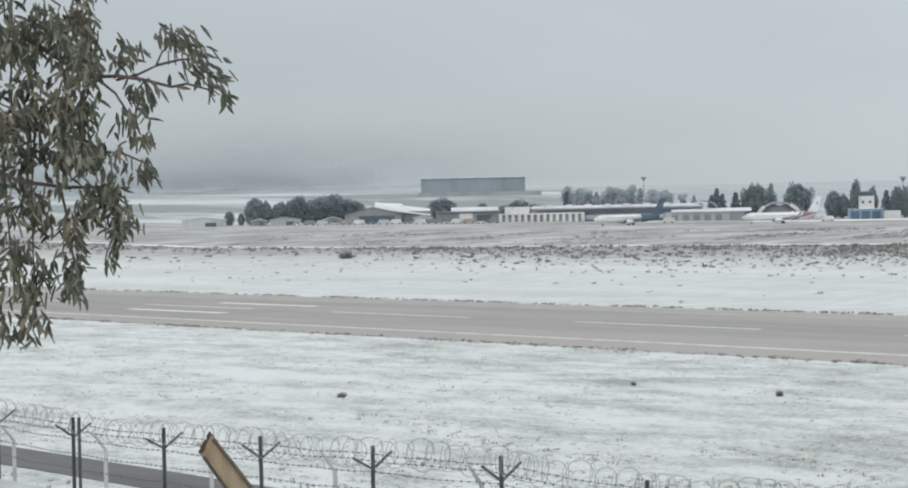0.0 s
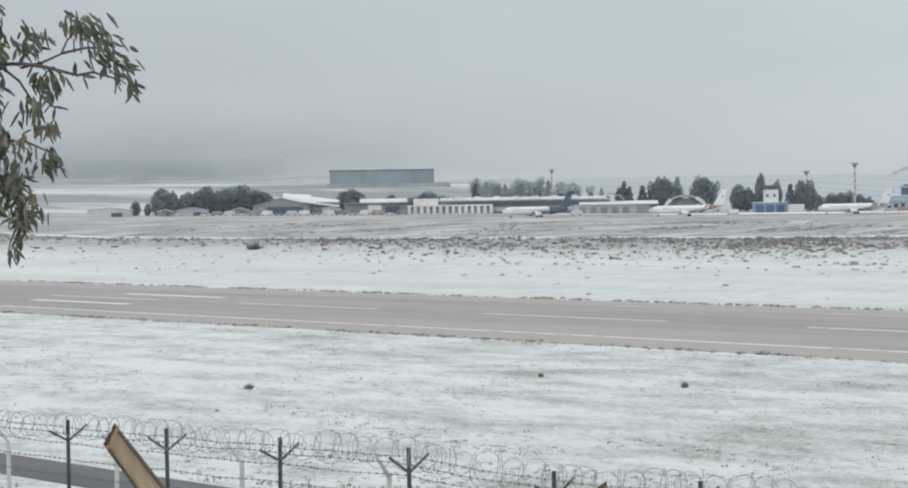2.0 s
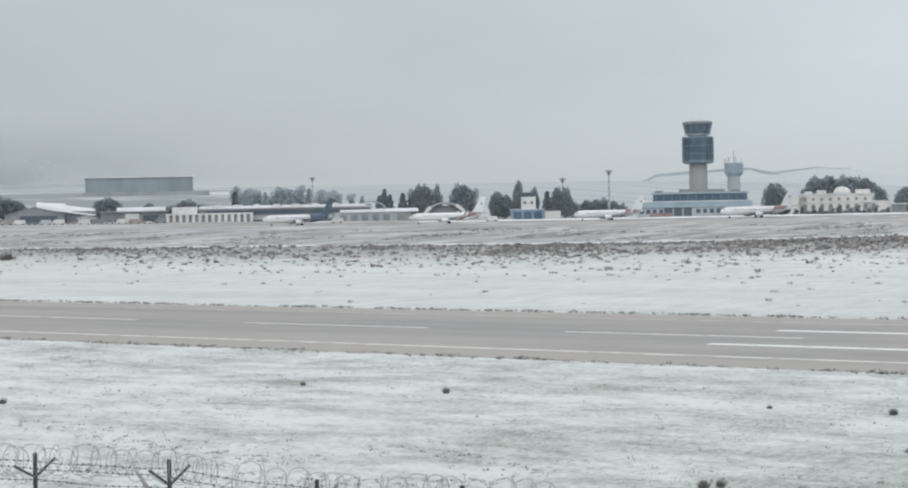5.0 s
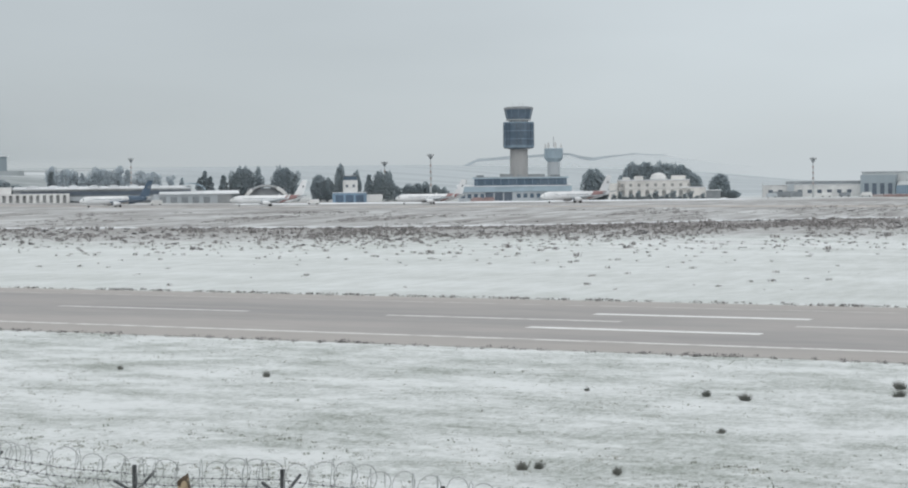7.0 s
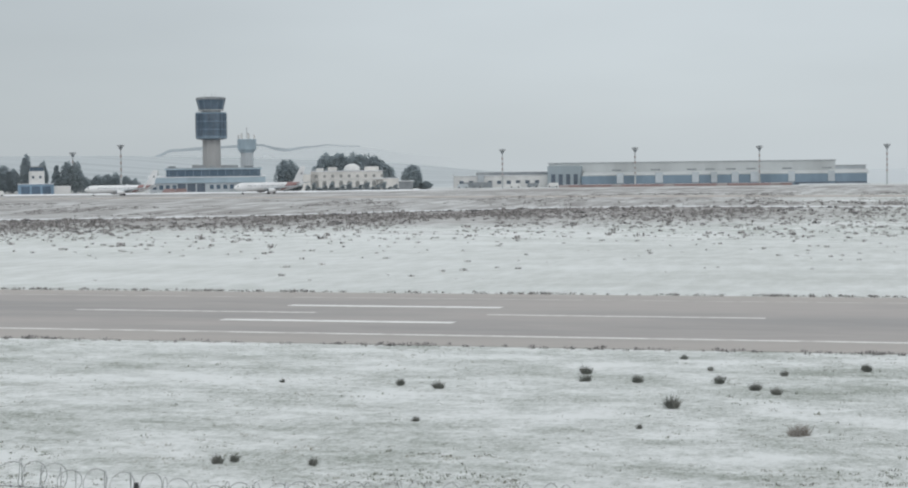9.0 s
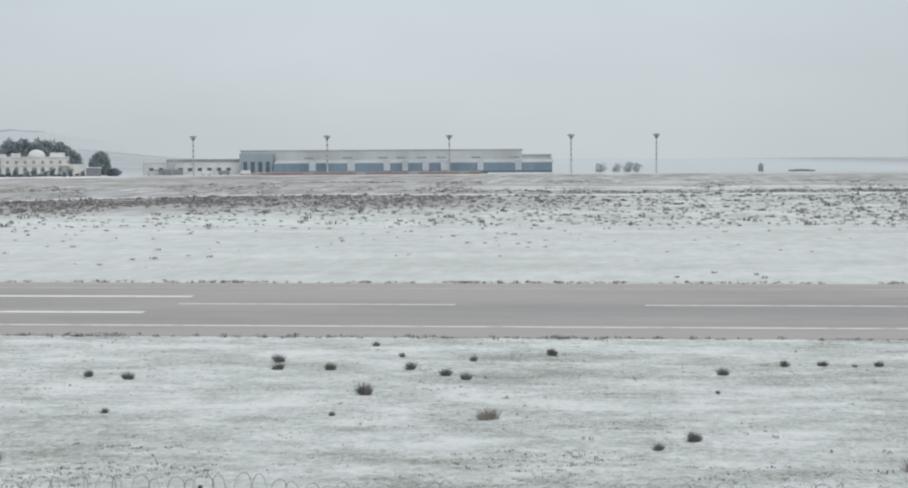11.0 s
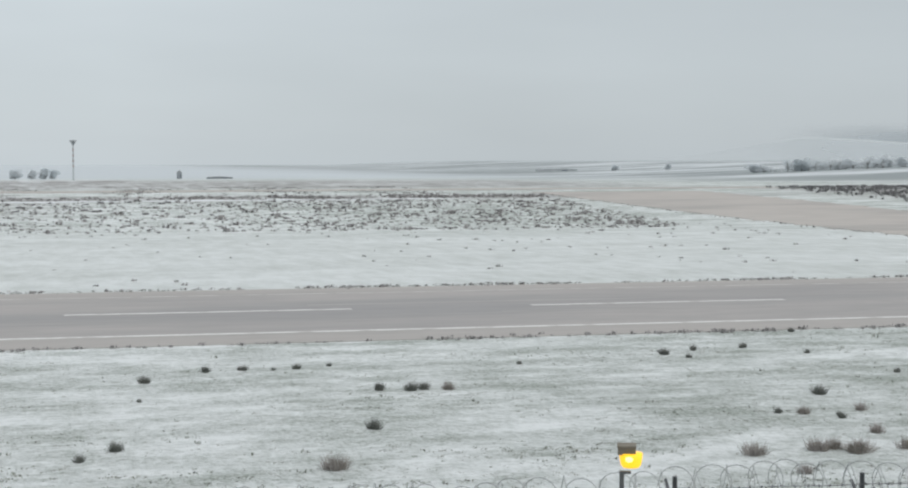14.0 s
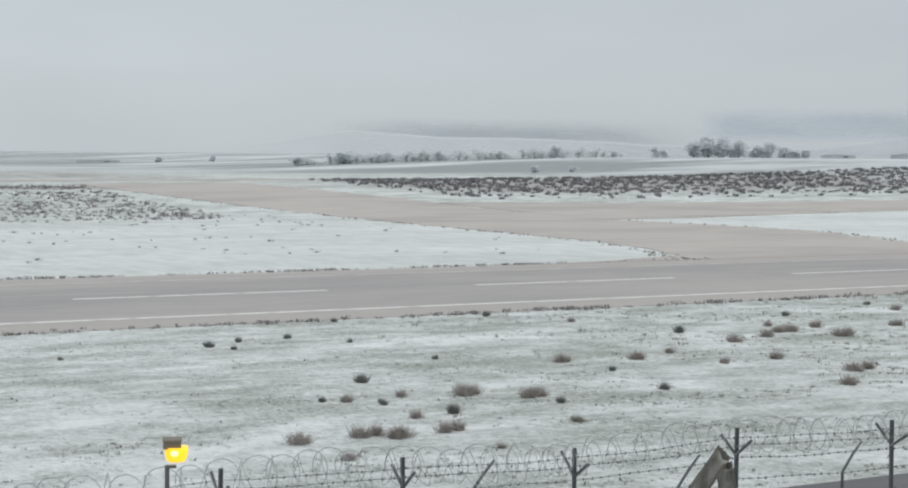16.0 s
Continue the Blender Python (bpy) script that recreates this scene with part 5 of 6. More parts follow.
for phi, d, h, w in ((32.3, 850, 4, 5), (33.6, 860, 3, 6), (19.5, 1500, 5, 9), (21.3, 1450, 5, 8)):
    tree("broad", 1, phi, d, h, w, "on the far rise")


# ---------------------------------------------------------------- buildings
def site(name, phi, d, label, category="building", turn=0.0, z=None):
    x, y = at(phi, d)
    return thing(name, pose(x, y, ground_z(x, y) - 0.2 if z is None else z, 0, 0, -phi + turn), label, category)


def slab(name, t, mat_, c, s, label="", **kw):
    bm = B()
    box(bm, c, s, **kw)
    return part(name, bm, mat_, t, label)


def gable(bm, c, w, d, h, rise, over=0.4, thick=0.35):
    """A pitched roof whose ridge runs along y."""
    x, y, z = c
    for s in (-1, 1):
        a = [(x, y - d / 2 - over, z + h + rise), (x + s * (w / 2 + over), y - d / 2 - over, z + h - 0.1), (x + s * (w / 2 + over), y + d / 2 + over, z + h - 0.1), (x, y + d / 2 + over, z + h + rise)]
        lo = [bm.verts.new(p) for p in a]
        hi = [bm.verts.new((p[0], p[1], p[2] + thick)) for p in a]
        for f in (hi, lo[::-1]):
            bm.faces.new(f)
        for k in range(4):
            j = (k + 1) % 4
            bm.faces.new((lo[k], lo[j], hi[j], hi[k]))
    bmesh.ops.recalc_face_normals(bm, faces=bm.faces)


def gable_wall(bm, c, w, d, h, rise):
    x, y, z = c
    f = [(x - w / 2, z), (x + w / 2, z), (x + w / 2, z + h), (x, z + h + rise), (x - w / 2, z + h)]
    a = [bm.verts.new((p[0], y - d / 2, p[1])) for p in f]
    b = [bm.verts.new((p[0], y + d / 2, p[1])) for p in f]
    bm.faces.new(a)
    bm.faces.new(b[::-1])
    for k in range(5):
        j = (k + 1) % 5
        bm.faces.new((a[j], a[k], b[k], b[j]))


# --- control tower with its service building
tw = site("control_tower", -24.54, 905, "tall grey airport control tower with a glazed cab", "control tower")
bm = B()
lathe(bm, [(5.2, 0), (4.9, 14), (4.75, 29)], 12)
part("shaft", bm, M_SHAFT, tw)
bm = B()
lathe(bm, [(6.0, 28.6), (8.7, 29.2), (8.7, 42.6), (8.2, 43.0)], 8, turn=math.pi / 8)
drum = part("drum", bm, M_GLASS, tw, "blue-grey glazed drum below the cab")
for z, hh, mm in ((29.4, 1.3, M_BLUECLAD), (33.9, 0.4, M_BLUECLAD), (38.2, 0.4, M_BLUECLAD), (42.4, 0.8, M_BLUECLAD)):
    bm = B()
    lathe(bm, [(8.82, z), (8.82, z + hh)], 8, turn=math.pi / 8)
    part("band", bm, mm, drum)
for k in range(24):
    a = 2 * math.pi * (k + 0.5) / 24
    bm = B()
    r = 8.72 * math.cos(math.pi / 8) / math.cos(((a - math.pi / 4 + math.pi / 8 + math.pi / 8) % (math.pi / 4)) - math.pi / 8)
    box(bm, (r * math.cos(a), r * math.sin(a), 36.3), (0.22, 0.22, 12.6), rz=math.degrees(a))
    part("mullion", bm, M_DARK, drum)
bm = B()
lathe(bm, [(5.2, 43.0), (5.2, 44.6)], 12)
part("neck", bm, M_WHITE, tw)
bm = B()
lathe(bm, [(6.2, 44.5), (6.6, 45.3), (7.7, 50.0)], 12)
cab = part("cab", bm, M_GLASS, tw, "flared dark glass control cab")
bm = B()
lathe(bm, [(7.9, 50.0), (8.0, 51.0), (6.5, 51.5), (1.0, 51.7)], 12)
part("cab_roof", bm, M_GREYWALL, cab)
bm = B()
lathe(bm, [(7.0, 44.2), (7.0, 44.7)], 12)
part("gallery", bm, M_FARGREY, cab)
for k in range(12):
    a = 2 * math.pi * k / 12
    bm = B()
    tube(bm, [(6.62 * math.cos(a), 6.62 * math.sin(a), 45.3), (7.72 * math.cos(a), 7.72 * math.sin(a), 50.0)], 0.13, 4)
    part("cab_mullion", bm, M_BLUECLAD, cab)
for x in (-3.0, 0.5, 2.4):
    bm = B()
    tube(bm, [(x, 0, 51.5), (x, 0, 53.4)], 0.09, 5)
    part("aerial", bm, M_GREYWALL, tw)

base = site("tower_block", -24.72, 885, "two-storey airport office with pale blue fascia and dark doors", "building")
slab("ground_floor", base, M_LIGHTCLAD, (0, 6, 4.2), (59, 14, 8.6))
slab("fascia", base, M_PALEBLUE, (0, -1.2, 7.2), (61, 1.0, 2.9), "pale blue fascia")
slab("fascia_snow", base, M_ROOFSNOW, (0, 5.5, 9.1), (61, 15, 0.3), rx=3)
upper = slab("upper_floor", base, M_GLASS, (3.5, 7, 10.8), (49, 12, 3.8), "dark glazed upper floor")
slab("upper_roof", base, M_PALEBLUE, (3.5, 7, 13.0), (51, 13.5, 0.7))
slab("roof_snow", base, M_PODIUM, (3.5, 7, 13.5), (50, 13, 0.3))
for x, w, h in ((-18, 4, 1.0), (-4, 7, 1.6), (3, 3, 1.2), (12, 9, 1.4), (22, 5, 0.9)):
    slab("roof_plant", base, M_GREYWALL, (x, 6, 13.6 + h / 2), (w, 4, h))
for k in range(12):
    slab("upper_mullion", upper, M_BLUECLAD, (-19.5 + 4.2 * k, 0.93, 10.8), (0.3, 0.2, 3.7))
for k in (-1, 0, 1):
    slab("door", base, M_DARK, (-8.0 + 5.0 * k, -1.05, 2.8), (4.2, 0.3, 5.2), "tall dark blue door")
for k in range(5):
    slab("window", base, M_GLASS, (-27 + 3.4 * k, -1.05, 3.6), (2.0, 0.2, 2.2))
for k in range(8):
    slab("window", base, M_GLASS, (2.5 + 3.5 * k, -1.05, 3.6), (2.0, 0.2, 2.2))
slab("plinth", base, M_GREYWALL, (0, -1.1, 0.5), (59.2, 0.4, 1.0))

t2 = site("water_tower", -23.35, 935, "pale blue concrete tower with aerials on top", "tower")
bm = B()
lathe(bm, [(3.7, 0), (3.5, 24.5)], 14)
part("shaft", bm, M_LIGHTCLAD, t2)
bm = B()
lathe(bm, [(3.6, 22.0), (5.2, 24.0), (5.2, 29.2), (4.9, 29.5)], 14)
part("tank", bm, M_PALEBLUE, t2)
for k in range(7):
    a = 0.4 + k * 0.9
    bm = B()
    box(bm, (4.6 * math.cos(a), 4.4 * math.sin(a), 30.6), (0.9, 0.5, 2.6 + (k % 3) * 0.9))
    part("aerial", bm, M_WHITE, t2)
bm = B()
tube(bm, [(0, 0, 30), (0, 0, 36)], 0.2, 6)
part("mast", bm, M_FARGREY, t2)

# --- white villa with a dome
vi = site("pavilion", -19.85, 935, "white domed reception pavilion with arched windows", "building")
slab("main_block", vi, M_CREAM, (-2, 6, 5.5), (40, 14, 11.0))
slab("wing_near", vi, M_CREAM, (20, 5, 3.4), (14, 12, 6.8))
slab("wing_far", vi, M_CREAM, (-22, 5, 4.8), (9, 12, 9.6))
slab("roof_snow", vi, M_ROOFSNOW, (-2, 6, 11.2), (41, 15, 0.5))
slab("wing_snow", vi, M_ROOFSNOW, (20, 5, 7.0), (14.6, 12.6, 0.4))
for x, w, h in ((-10, 5, 2.0), (12, 8, 2.2), (-17, 4, 1.4)):
    slab("roof_block", vi, M_CREAM, (x, 6, 11.4 + h / 2), (w, 8, h))
bm = B()
lathe(bm, [(4.6, 0), (4.6, 0.8), (4.3, 1.9), (3.4, 3.0), (2.0, 3.7), (0.3, 4.0)], 18, (1.0, 5, 11.3))
part("dome", bm, M_WHITE, vi, "white dome", smooth=True)
for k in range(9):
    bm = B()
    x = -19 + 4.6 * k
    box(bm, (x, -1.05, 3.0), (2.2, 0.3, 3.4))
    lathe(bm, [(1.1, -0.15), (1.1, 0.15)], 14, (0, 0, 0))
    bm.verts.ensure_lookup_table()
    for v in bm.verts[8:]:
        v.co = Vector((x + v.co.x, -1.05 + v.co.z, 4.7 + v.co.y))
    part("arched_window", bm, M_SHADEPANE, vi)
    slab("upper_window", vi, M_SHADEPANE, (x, -1.05, 8.4), (1.5, 0.3, 1.6))
slab("cornice", vi, M_WHITE, (-2, -1.2, 6.6), (40.4, 0.6, 0.5))
slab("shed_roof", vi, M_ROOFSNOW, (31, 2, 5.2), (9, 7, 0.5))
slab("shed", vi, M_GREYWALL, (31, 2, 2.5), (8, 6, 5))

# --- long hangar row
hg = site("hangar_row", -7.75, 1005, "long slate-blue hangar with pale pillars and a grey roof", "hangar", turn=-2.2)
slab("main_hall", hg, M_CLADPALE, (-9, 24, 7.2), (170, 40, 14.4))
slab("hall_roof", hg, M_FARGREY, (-9, 24, 14.6), (171, 41, 0.5))
slab("east_annex", hg, M_LIGHTCLAD, (82, 20, 5.5), (23, 30, 11.0))
slab("east_roof", hg, M_FARGREY, (82, 20, 11.3), (24, 31, 0.6))
slab("west_end", hg, M_HALL, (-83.5, 2, 6.4), (20, 16, 12.8))
slab("lower_roof", hg, M_CLADPALE, (11, -1.6, 7.9), (167, 13.5, 0.5), rx=9)
for a, b in ((-72.9, -51.7), (-47.5, -44.0), (-42.2, -29.0), (-24.1, -7.3), (-2.8, 3.8), (7.7, 15.7), (20.2, 26.5), (32.8, 48.5), (52.7, 71.2), (75.4, 93.2)):
    bay = slab("bay_door", hg, M_BLUECLAD, ((a + b) / 2, -8.1, 3.4), (b - a, 0.5, 6.2), "slate-blue sheet metal door")
    # dark strip across the foot of each door
    slab("bay_foot_strip", bay, M_DARK, ((a + b) / 2, -8.45, 1.1), (b - a, 0.2, 1.4))
for x, w in ((-49.6, 4.4), (-26.5, 5.0), (-5.1, 4.6), (5.8, 4.0), (18.0, 4.6), (29.7, 6.2), (50.6, 4.2), (73.3, 4.2)):
    slab("pillar", hg, M_PILLAR, (x, -8.0, 5.2), (w * 0.9, 1.4, 6.0), "pale grey dormer pillar between the doors")
    slab("vent", hg, M_GREYWALL, (x - 2.5, -3.5, 9.9), (5.5, 0.5, 0.8))
slab("front_wall", hg, M_BLUECLAD, (11, -7.2, 3.4), (165, 1.0, 6.8))
for k in range(4):
    slab("west_door", hg, M_DARK, (-90 + 4.5 * k, -6.15, 4.0), (2.4, 0.3, 7.8))
slab("lean_to", hg, M_ROOFSNOW, (75, -9.5, 0.55), (40, 3, 0.6))
bar = site("barrier", -8.6, 960, "low red and white barrier along the apron", "barrier")
for k in range(22):
    slab("barrier_block", bar, M_RUST if k % 5 else M_FADED, (-66 + 6.0 * k, 0, 1.0), (5.8, 0.6, 1.5))
slab("barrier_snow", bar, M_ROOFSNOW, (-1, 0.1, 1.82), (130, 0.6, 0.14))

h2 = site("low_depot", -14.7, 1030, "low white depot with a dark roof", "building")
slab("wall", h2, M_WHITE, (0, 5, 3.6), (58, 12, 7.4))
slab("roof", h2, M_GREYWALL, (8, 7, 8.6), (46, 10, 2.0), "dark flat roof")
slab("roof_snow", h2, M_ROOFSNOW, (0, 5, 7.5), (59, 13, 0.35))
for k in range(9):
    slab("window", h2, M_DARK, (-24 + 5.8 * k, -1.1, 3.4), (2.6, 0.3, 2.0))
slab("container", h2, M_GREYWALL, (-14, -9, 1.8), (18, 5, 3.4), "grey sheds in front of the depot")
slab("stack", h2, M_LIGHTCLAD, (-12, -3, 4.0), (4, 4, 8))

# --- terminal and its neighbours
te = site("terminal", -38.9, 945, "long low terminal with a dark glazed front and snowy vaults", "terminal")
slab("hall", te, M_GREYWALL, (4, 6, 3.6), (96, 16, 7.6))
slab("glazing", te, M_DARK, (6, -2.1, 5.6), (92, 0.4, 1.9))
slab("roof", te, M_FARGREY, (4, 6, 7.7), (98, 18, 0.6))
# snow sheet tilted so its top shows in the camera's view
slab("roof_snow", te, M_ROOFSNOW, (4, 8, 8.7), (97, 14, 0.3), rx=5)
slab("lower_wall", te, M_LIGHTCLAD, (6, -2.6, 2.6), (92, 0.6, 2.4))
for k in range(7):
    bm = B()
    lathe(bm, [(3.6, -4), (3.6, 4)], 16)
    for v in bm.verts:
        v.co = Vector((-34 + 11 * k + v.co.x, 8 + v.co.z, 8.2 + max(0, v.co.y * 0.55)))
    part("vault", bm, M_ROOFSNOW, te, "snow-covered roof vault")
slab("arcade_block", te, M_WHITE, (-52, 3, 4.6), (14, 12, 9.4), "white corner block")
slab("arcade_roof", te, M_WHITE, (-38, -6, 5.2), (48, 7, 0.9))
slab("arcade_back", te, M_FARGREY, (-38, -7.6, 2.4), (47, 0.4, 4.8))
for k in range(14):
    slab("column", te, M_WHITE, (-61 + 3.55 * k, -9.2, 2.3), (1.8, 0.8, 5.0), "white arcade column")
bm = B()
for k in range(9):
    a0, a1 = math.pi * (0.15 + 0.4 * k / 9), math.pi * (0.15 + 0.4 * (k + 1) / 9)
    box(bm, (52 + 9 * math.cos((a0 + a1) / 2), 6, 4.5 + 6 * math.sin((a0 + a1) / 2)), (2.2, 14, 0.5), ry=-math.degrees((a0 + a1) / 2) + 90)
part("curved_roof", bm, M_PALEBLUE, te, "curved pale blue roof")

sh = site("freight_shed", -35.7, 935, "long freight shed with a snow-covered roof tilted towards the camera", "shed")
slab("wall", sh, M_LIGHTCLAD, (0, 5, 2.6), (42, 12, 5.4))
# roof tipped forward to fit the camera's view
slab("roof", sh, M_ROOFSNOW, (4, 5, 6.1), (44, 14, 0.6), rx=6)
slab("gate", sh, M_GREYWALL, (18, -1.2, 2.4), (8, 0.4, 4.4))
for k in range(5):
    slab("door", sh, M_GREYWALL, (-16 + 6 * k, -1.15, 2.0), (3.6, 0.3, 3.6))

ar = site("arched_shelter", -33.2, 930, "arched aircraft shelter with a white rim", "shelter")
bm = B()
for k in range(18):
    a = math.pi * (k + 0.5) / 18
    box(bm, (11.5 * math.cos(a), 4, 9.5 * math.sin(a)), (0.6, 16, 2.15), ry=-math.degrees(a))
part("vault", bm, M_GREYWALL, ar)
for name, ks, m_, lab in (("rim_crown", range(6, 13), M_FARGREY, "grey middle of the rim"), ("rim_foot", range(0, 6), M_WHITE, "white foot of the rim"), ("rim_foot", range(13, 18), M_WHITE, "white foot of the rim")):
    bm = B()
    for k in ks:
        a = math.pi * (k + 0.5) / 18
        box(bm, (12.1 * math.cos(a), -4.2, 10.0 * math.sin(a)), (1.9 if m_ is M_WHITE else 0.9, 1.5, 2.15), ry=-math.degrees(a))
    part(name, bm, m_, ar, lab)
# set just behind the rim so it looks lit in the camera's view
slab("inner_wall", ar, M_GREYWALL, (0, -1.5, 4.2), (21, 0.4, 8.6))

fs = site("fire_station", -30.3, 935, "blue fire station with a white watch tower", "building")
slab("hall", fs, M_FIREBLUE, (-1, 5, 2.8), (19, 11, 6.0))
slab("hall_roof", fs, M_ROOFSNOW, (-1, 5, 5.9), (19.6, 11.6, 0.3))
slab("watch_tower", fs, M_WHITE, (-0.5, 4, 8.6), (8.2, 7, 8.6))
slab("watch_cab", fs, M_GLASS, (-0.5, 4, 13.9), (7.2, 6.4, 2.0))
slab("cab_roof", fs, M_GREYWALL, (-0.5, 4, 15.2), (8.0, 7, 0.5))
slab("annex", fs, M_WHITE, (13, 5, 2.3), (9, 9, 4.8))
for k in (-1, 0, 1):
    slab("gate", fs, M_NAVY, (-1 + 5.6 * k, -0.65, 2.4), (4.4, 0.3, 4.4))
for x in (-2.4, 1.4):
    slab("window", fs, M_DARK, (x, 0.42, 9.6), (1.2, 0.2, 1.4))

gh = site("gable_hangar", -47.0, 945, "dark gabled hangar with a snow-covered roof", "hangar")
bm = B()
gable_wall(bm, (0, 8, 0), 32, 20, 5.2, 4.2)
part("wall", bm, M_GREYWALL, gh)
bm = B()
gable(bm, (0, 8, 0), 32, 20, 5.2, 4.2)
part("roof", bm, M_GREYWALL, gh)
# solid slab painted dark for the shade inside the open front
slab("front_shade_slab", gh, M_DARK, (2, -2.15, 2.3), (20, 0.3, 4.6))
bm = B()
box(bm, (17, 11, 8.2), (32, 16, 0.6), rx=13, ry=8)
box(bm, (9, 17, 10.4), (16, 9, 0.5), rx=14, ry=3)
part("snowy_roof", bm, M_ROOFSNOW, gh, "white snow on the rear roof")
slab("side_hall", gh, M_GREYWALL, (20, 12, 3.4), (26, 14, 7))
fh = site("tilt_roof_hangar", -43.75, 945, "dark hangar with a white door and a camera-tilted snowy roof", "hangar")
slab("wall", fh, M_GREYWALL, (0, 6, 3.2), (36, 14, 6.6))
# tilted to the view, as a level roof would show edge-on
slab("roof", fh, M_ROOFSNOW, (4, 5, 7.6), (27, 15, 0.6), rx=7)
slab("roof_edge", fh, M_FARGREY, (0, 5, 6.4), (37, 15, 0.4))
slab("door", fh, M_WHITE, (-1, -1.2, 2.6), (7.5, 0.3, 5.4))
# dark panel in place of an open bay's inner shade
slab("opening_shade_slab", fh, M_DARK, (9, -1.15, 2.2), (8, 0.3, 4.2))
for phi, w, h, m_, lab in ((-52.75, 24, 4.0, M_HUT, "small pale hut with a snowy gable"), (-50.0, 17, 3.4, M_PALEBLUE, "low hut with a pale blue roof"), (-50.9, 9, 2.6, M_GREYWALL, "low grey hut with snow on its roof"), (-48.4, 10, 3.0, M_GREYWALL, "low grey hut with snow on its roof"), (-45.3, 10, 3.2, M_HUT, "small pale hut with a snowy gable")):
    hu = site("hut", phi, 925, lab, "hut")
    bm = B()
    gable_wall(bm, (0, 3, 0), w, 7, h, 1.4)
    part("wall", bm, m_ if m_ is not M_PALEBLUE else M_FARGREY, hu)
    bm = B()
    gable(bm, (0, 3, 0), w, 7, h, 1.4, 0.5, 0.3)
    part("roof", bm, M_PALEBLUE if m_ is M_PALEBLUE else M_ROOFSNOW, hu)
    slab("door", hu, M_DARK, (w * 0.15, -0.6, 1.2), (w * 0.25, 0.2, 2.4))

# the hall's haze lies in its pale wall colours
hx, hy = at(-43.55, 1500)
hl = thing("exhibition_hall", pose(hx, hy, ground_z(hx, hy) - 0.2, 0, 0, 43.55), "huge steel-blue hall with mist toned into its colour", "hall")
hz = 33.0 - ground_z(hx, hy)
slab("body", hl, M_HALL, (0, 30, hz + 6.4), (94, 50, 12.8))
slab("roof", hl, M_ROOFSNOW, (0, 30, hz + 13.1), (97, 53, 0.7))
slab("podium", hl, M_PODIUM, (6, 24, hz / 2 - 2.5), (110, 60, hz + 5))
for k in range(12):
    slab("rib", hl, M_HALL, (-44 + 8 * k, 4.92, hz + 6.4), (0.4, 0.16, 12.4))

for phi, d, w, h, m_ in ((28.5, 1130, 8, 6, M_FARGREY), (27.0, 1125, 7, 5, M_FARGREY), (31.0, 1130, 12, 5, M_FARGREY), (34.2, 1130, 8, 4, M_CREAM), (42.5, 1110, 22, 3.0, M_FARGREY), (44.8, 1200, 26, 4, M_FARGREY), (4.65, 1050, 3.2, 5.5, M_GREYWALL), (6.0, 1050, 16, 1.6, M_GREYWALL), (17.5, 1600, 40, 3, M_FARGREY), (41.0, 1090, 9, 4.5, M_GREYWALL)):
    hu = site("farmhouse", phi, d, "small distant grey building on the snowy plain", "house")
    bm = B()
    gable_wall(bm, (0, 3, 0), w, 7, h * 0.75, h * 0.25)
    part("wall", bm, m_, hu)
    bm = B()
    gable(bm, (0, 3, 0), w, 7, h * 0.75, h * 0.25, 0.3, 0.25)
    part("roof", bm, M_ROOFSNOW, hu)
    slab("window", hu, M_DARK, (w * 0.2, -0.55, h * 0.4), (w * 0.14, 0.15, h * 0.25))


# --- floodlight masts
def mast(phi, d, h, label):
    t = site("floodlight_mast", phi, d, label, "mast")
    bm = B()
    tube(bm, [(0, 0, 0), (0, 0, h)], [0.5, 0.3], 8)
    part("pole", bm, M_FARGREY, t)
    for k in range(4):
        bm = B()
        tube(bm, [(0, 0, h * (0.34 + 0.14 * k)), (0, 0, h * (0.34 + 0.14 * k) + h * 0.06)], 0.49, 8)
        part("red_band", bm, M_FADED, t)
    bm = B()
    lathe(bm, [(0.4, h - 2.0), (1.0, h - 1.0), (1.5, h + 0.2), (1.55, h + 0.8), (0.6, h + 1.0)], 10)
    part("head_frame", bm, M_GREYWALL, t)
    for k in range(6):
        a = k * math.pi / 3
        bm = B()
        box(bm, (1.6 * math.cos(a), 1.6 * math.sin(a), h + 0.3), (0.7, 0.9, 1.1), rz=math.degrees(a), ry=20)
        part("floodlight", bm, M_FARGREY, t)


mast(-27.57, 955, 26.5, "tall floodlight mast with a round head beside the apron")
mast(-29.15, 1010, 23.0, "tall floodlight mast with a round head beside the apron")
mast(-37.72, 1150, 25.0, "tall floodlight mast with a round head beside the apron")
for phi in (-14.63, -10.1, -5.92, -1.75, 1.15):
    mast(phi, 968, 22.0, "red and white banded floodlight mast before the hangars")
for phi, d, h in ((-16.3, 1000, 9), (-26.35, 915, 13), (-22.3, 960, 13)):
    t = site("flagpole", phi, d, "plain thin grey pole beside the buildings", "pole")
    bm = B()
    tube(bm, [(0, 0, 0), (0, 0, h)], 0.16, 6)
    part("shaft", bm, M_SHAFT, t)


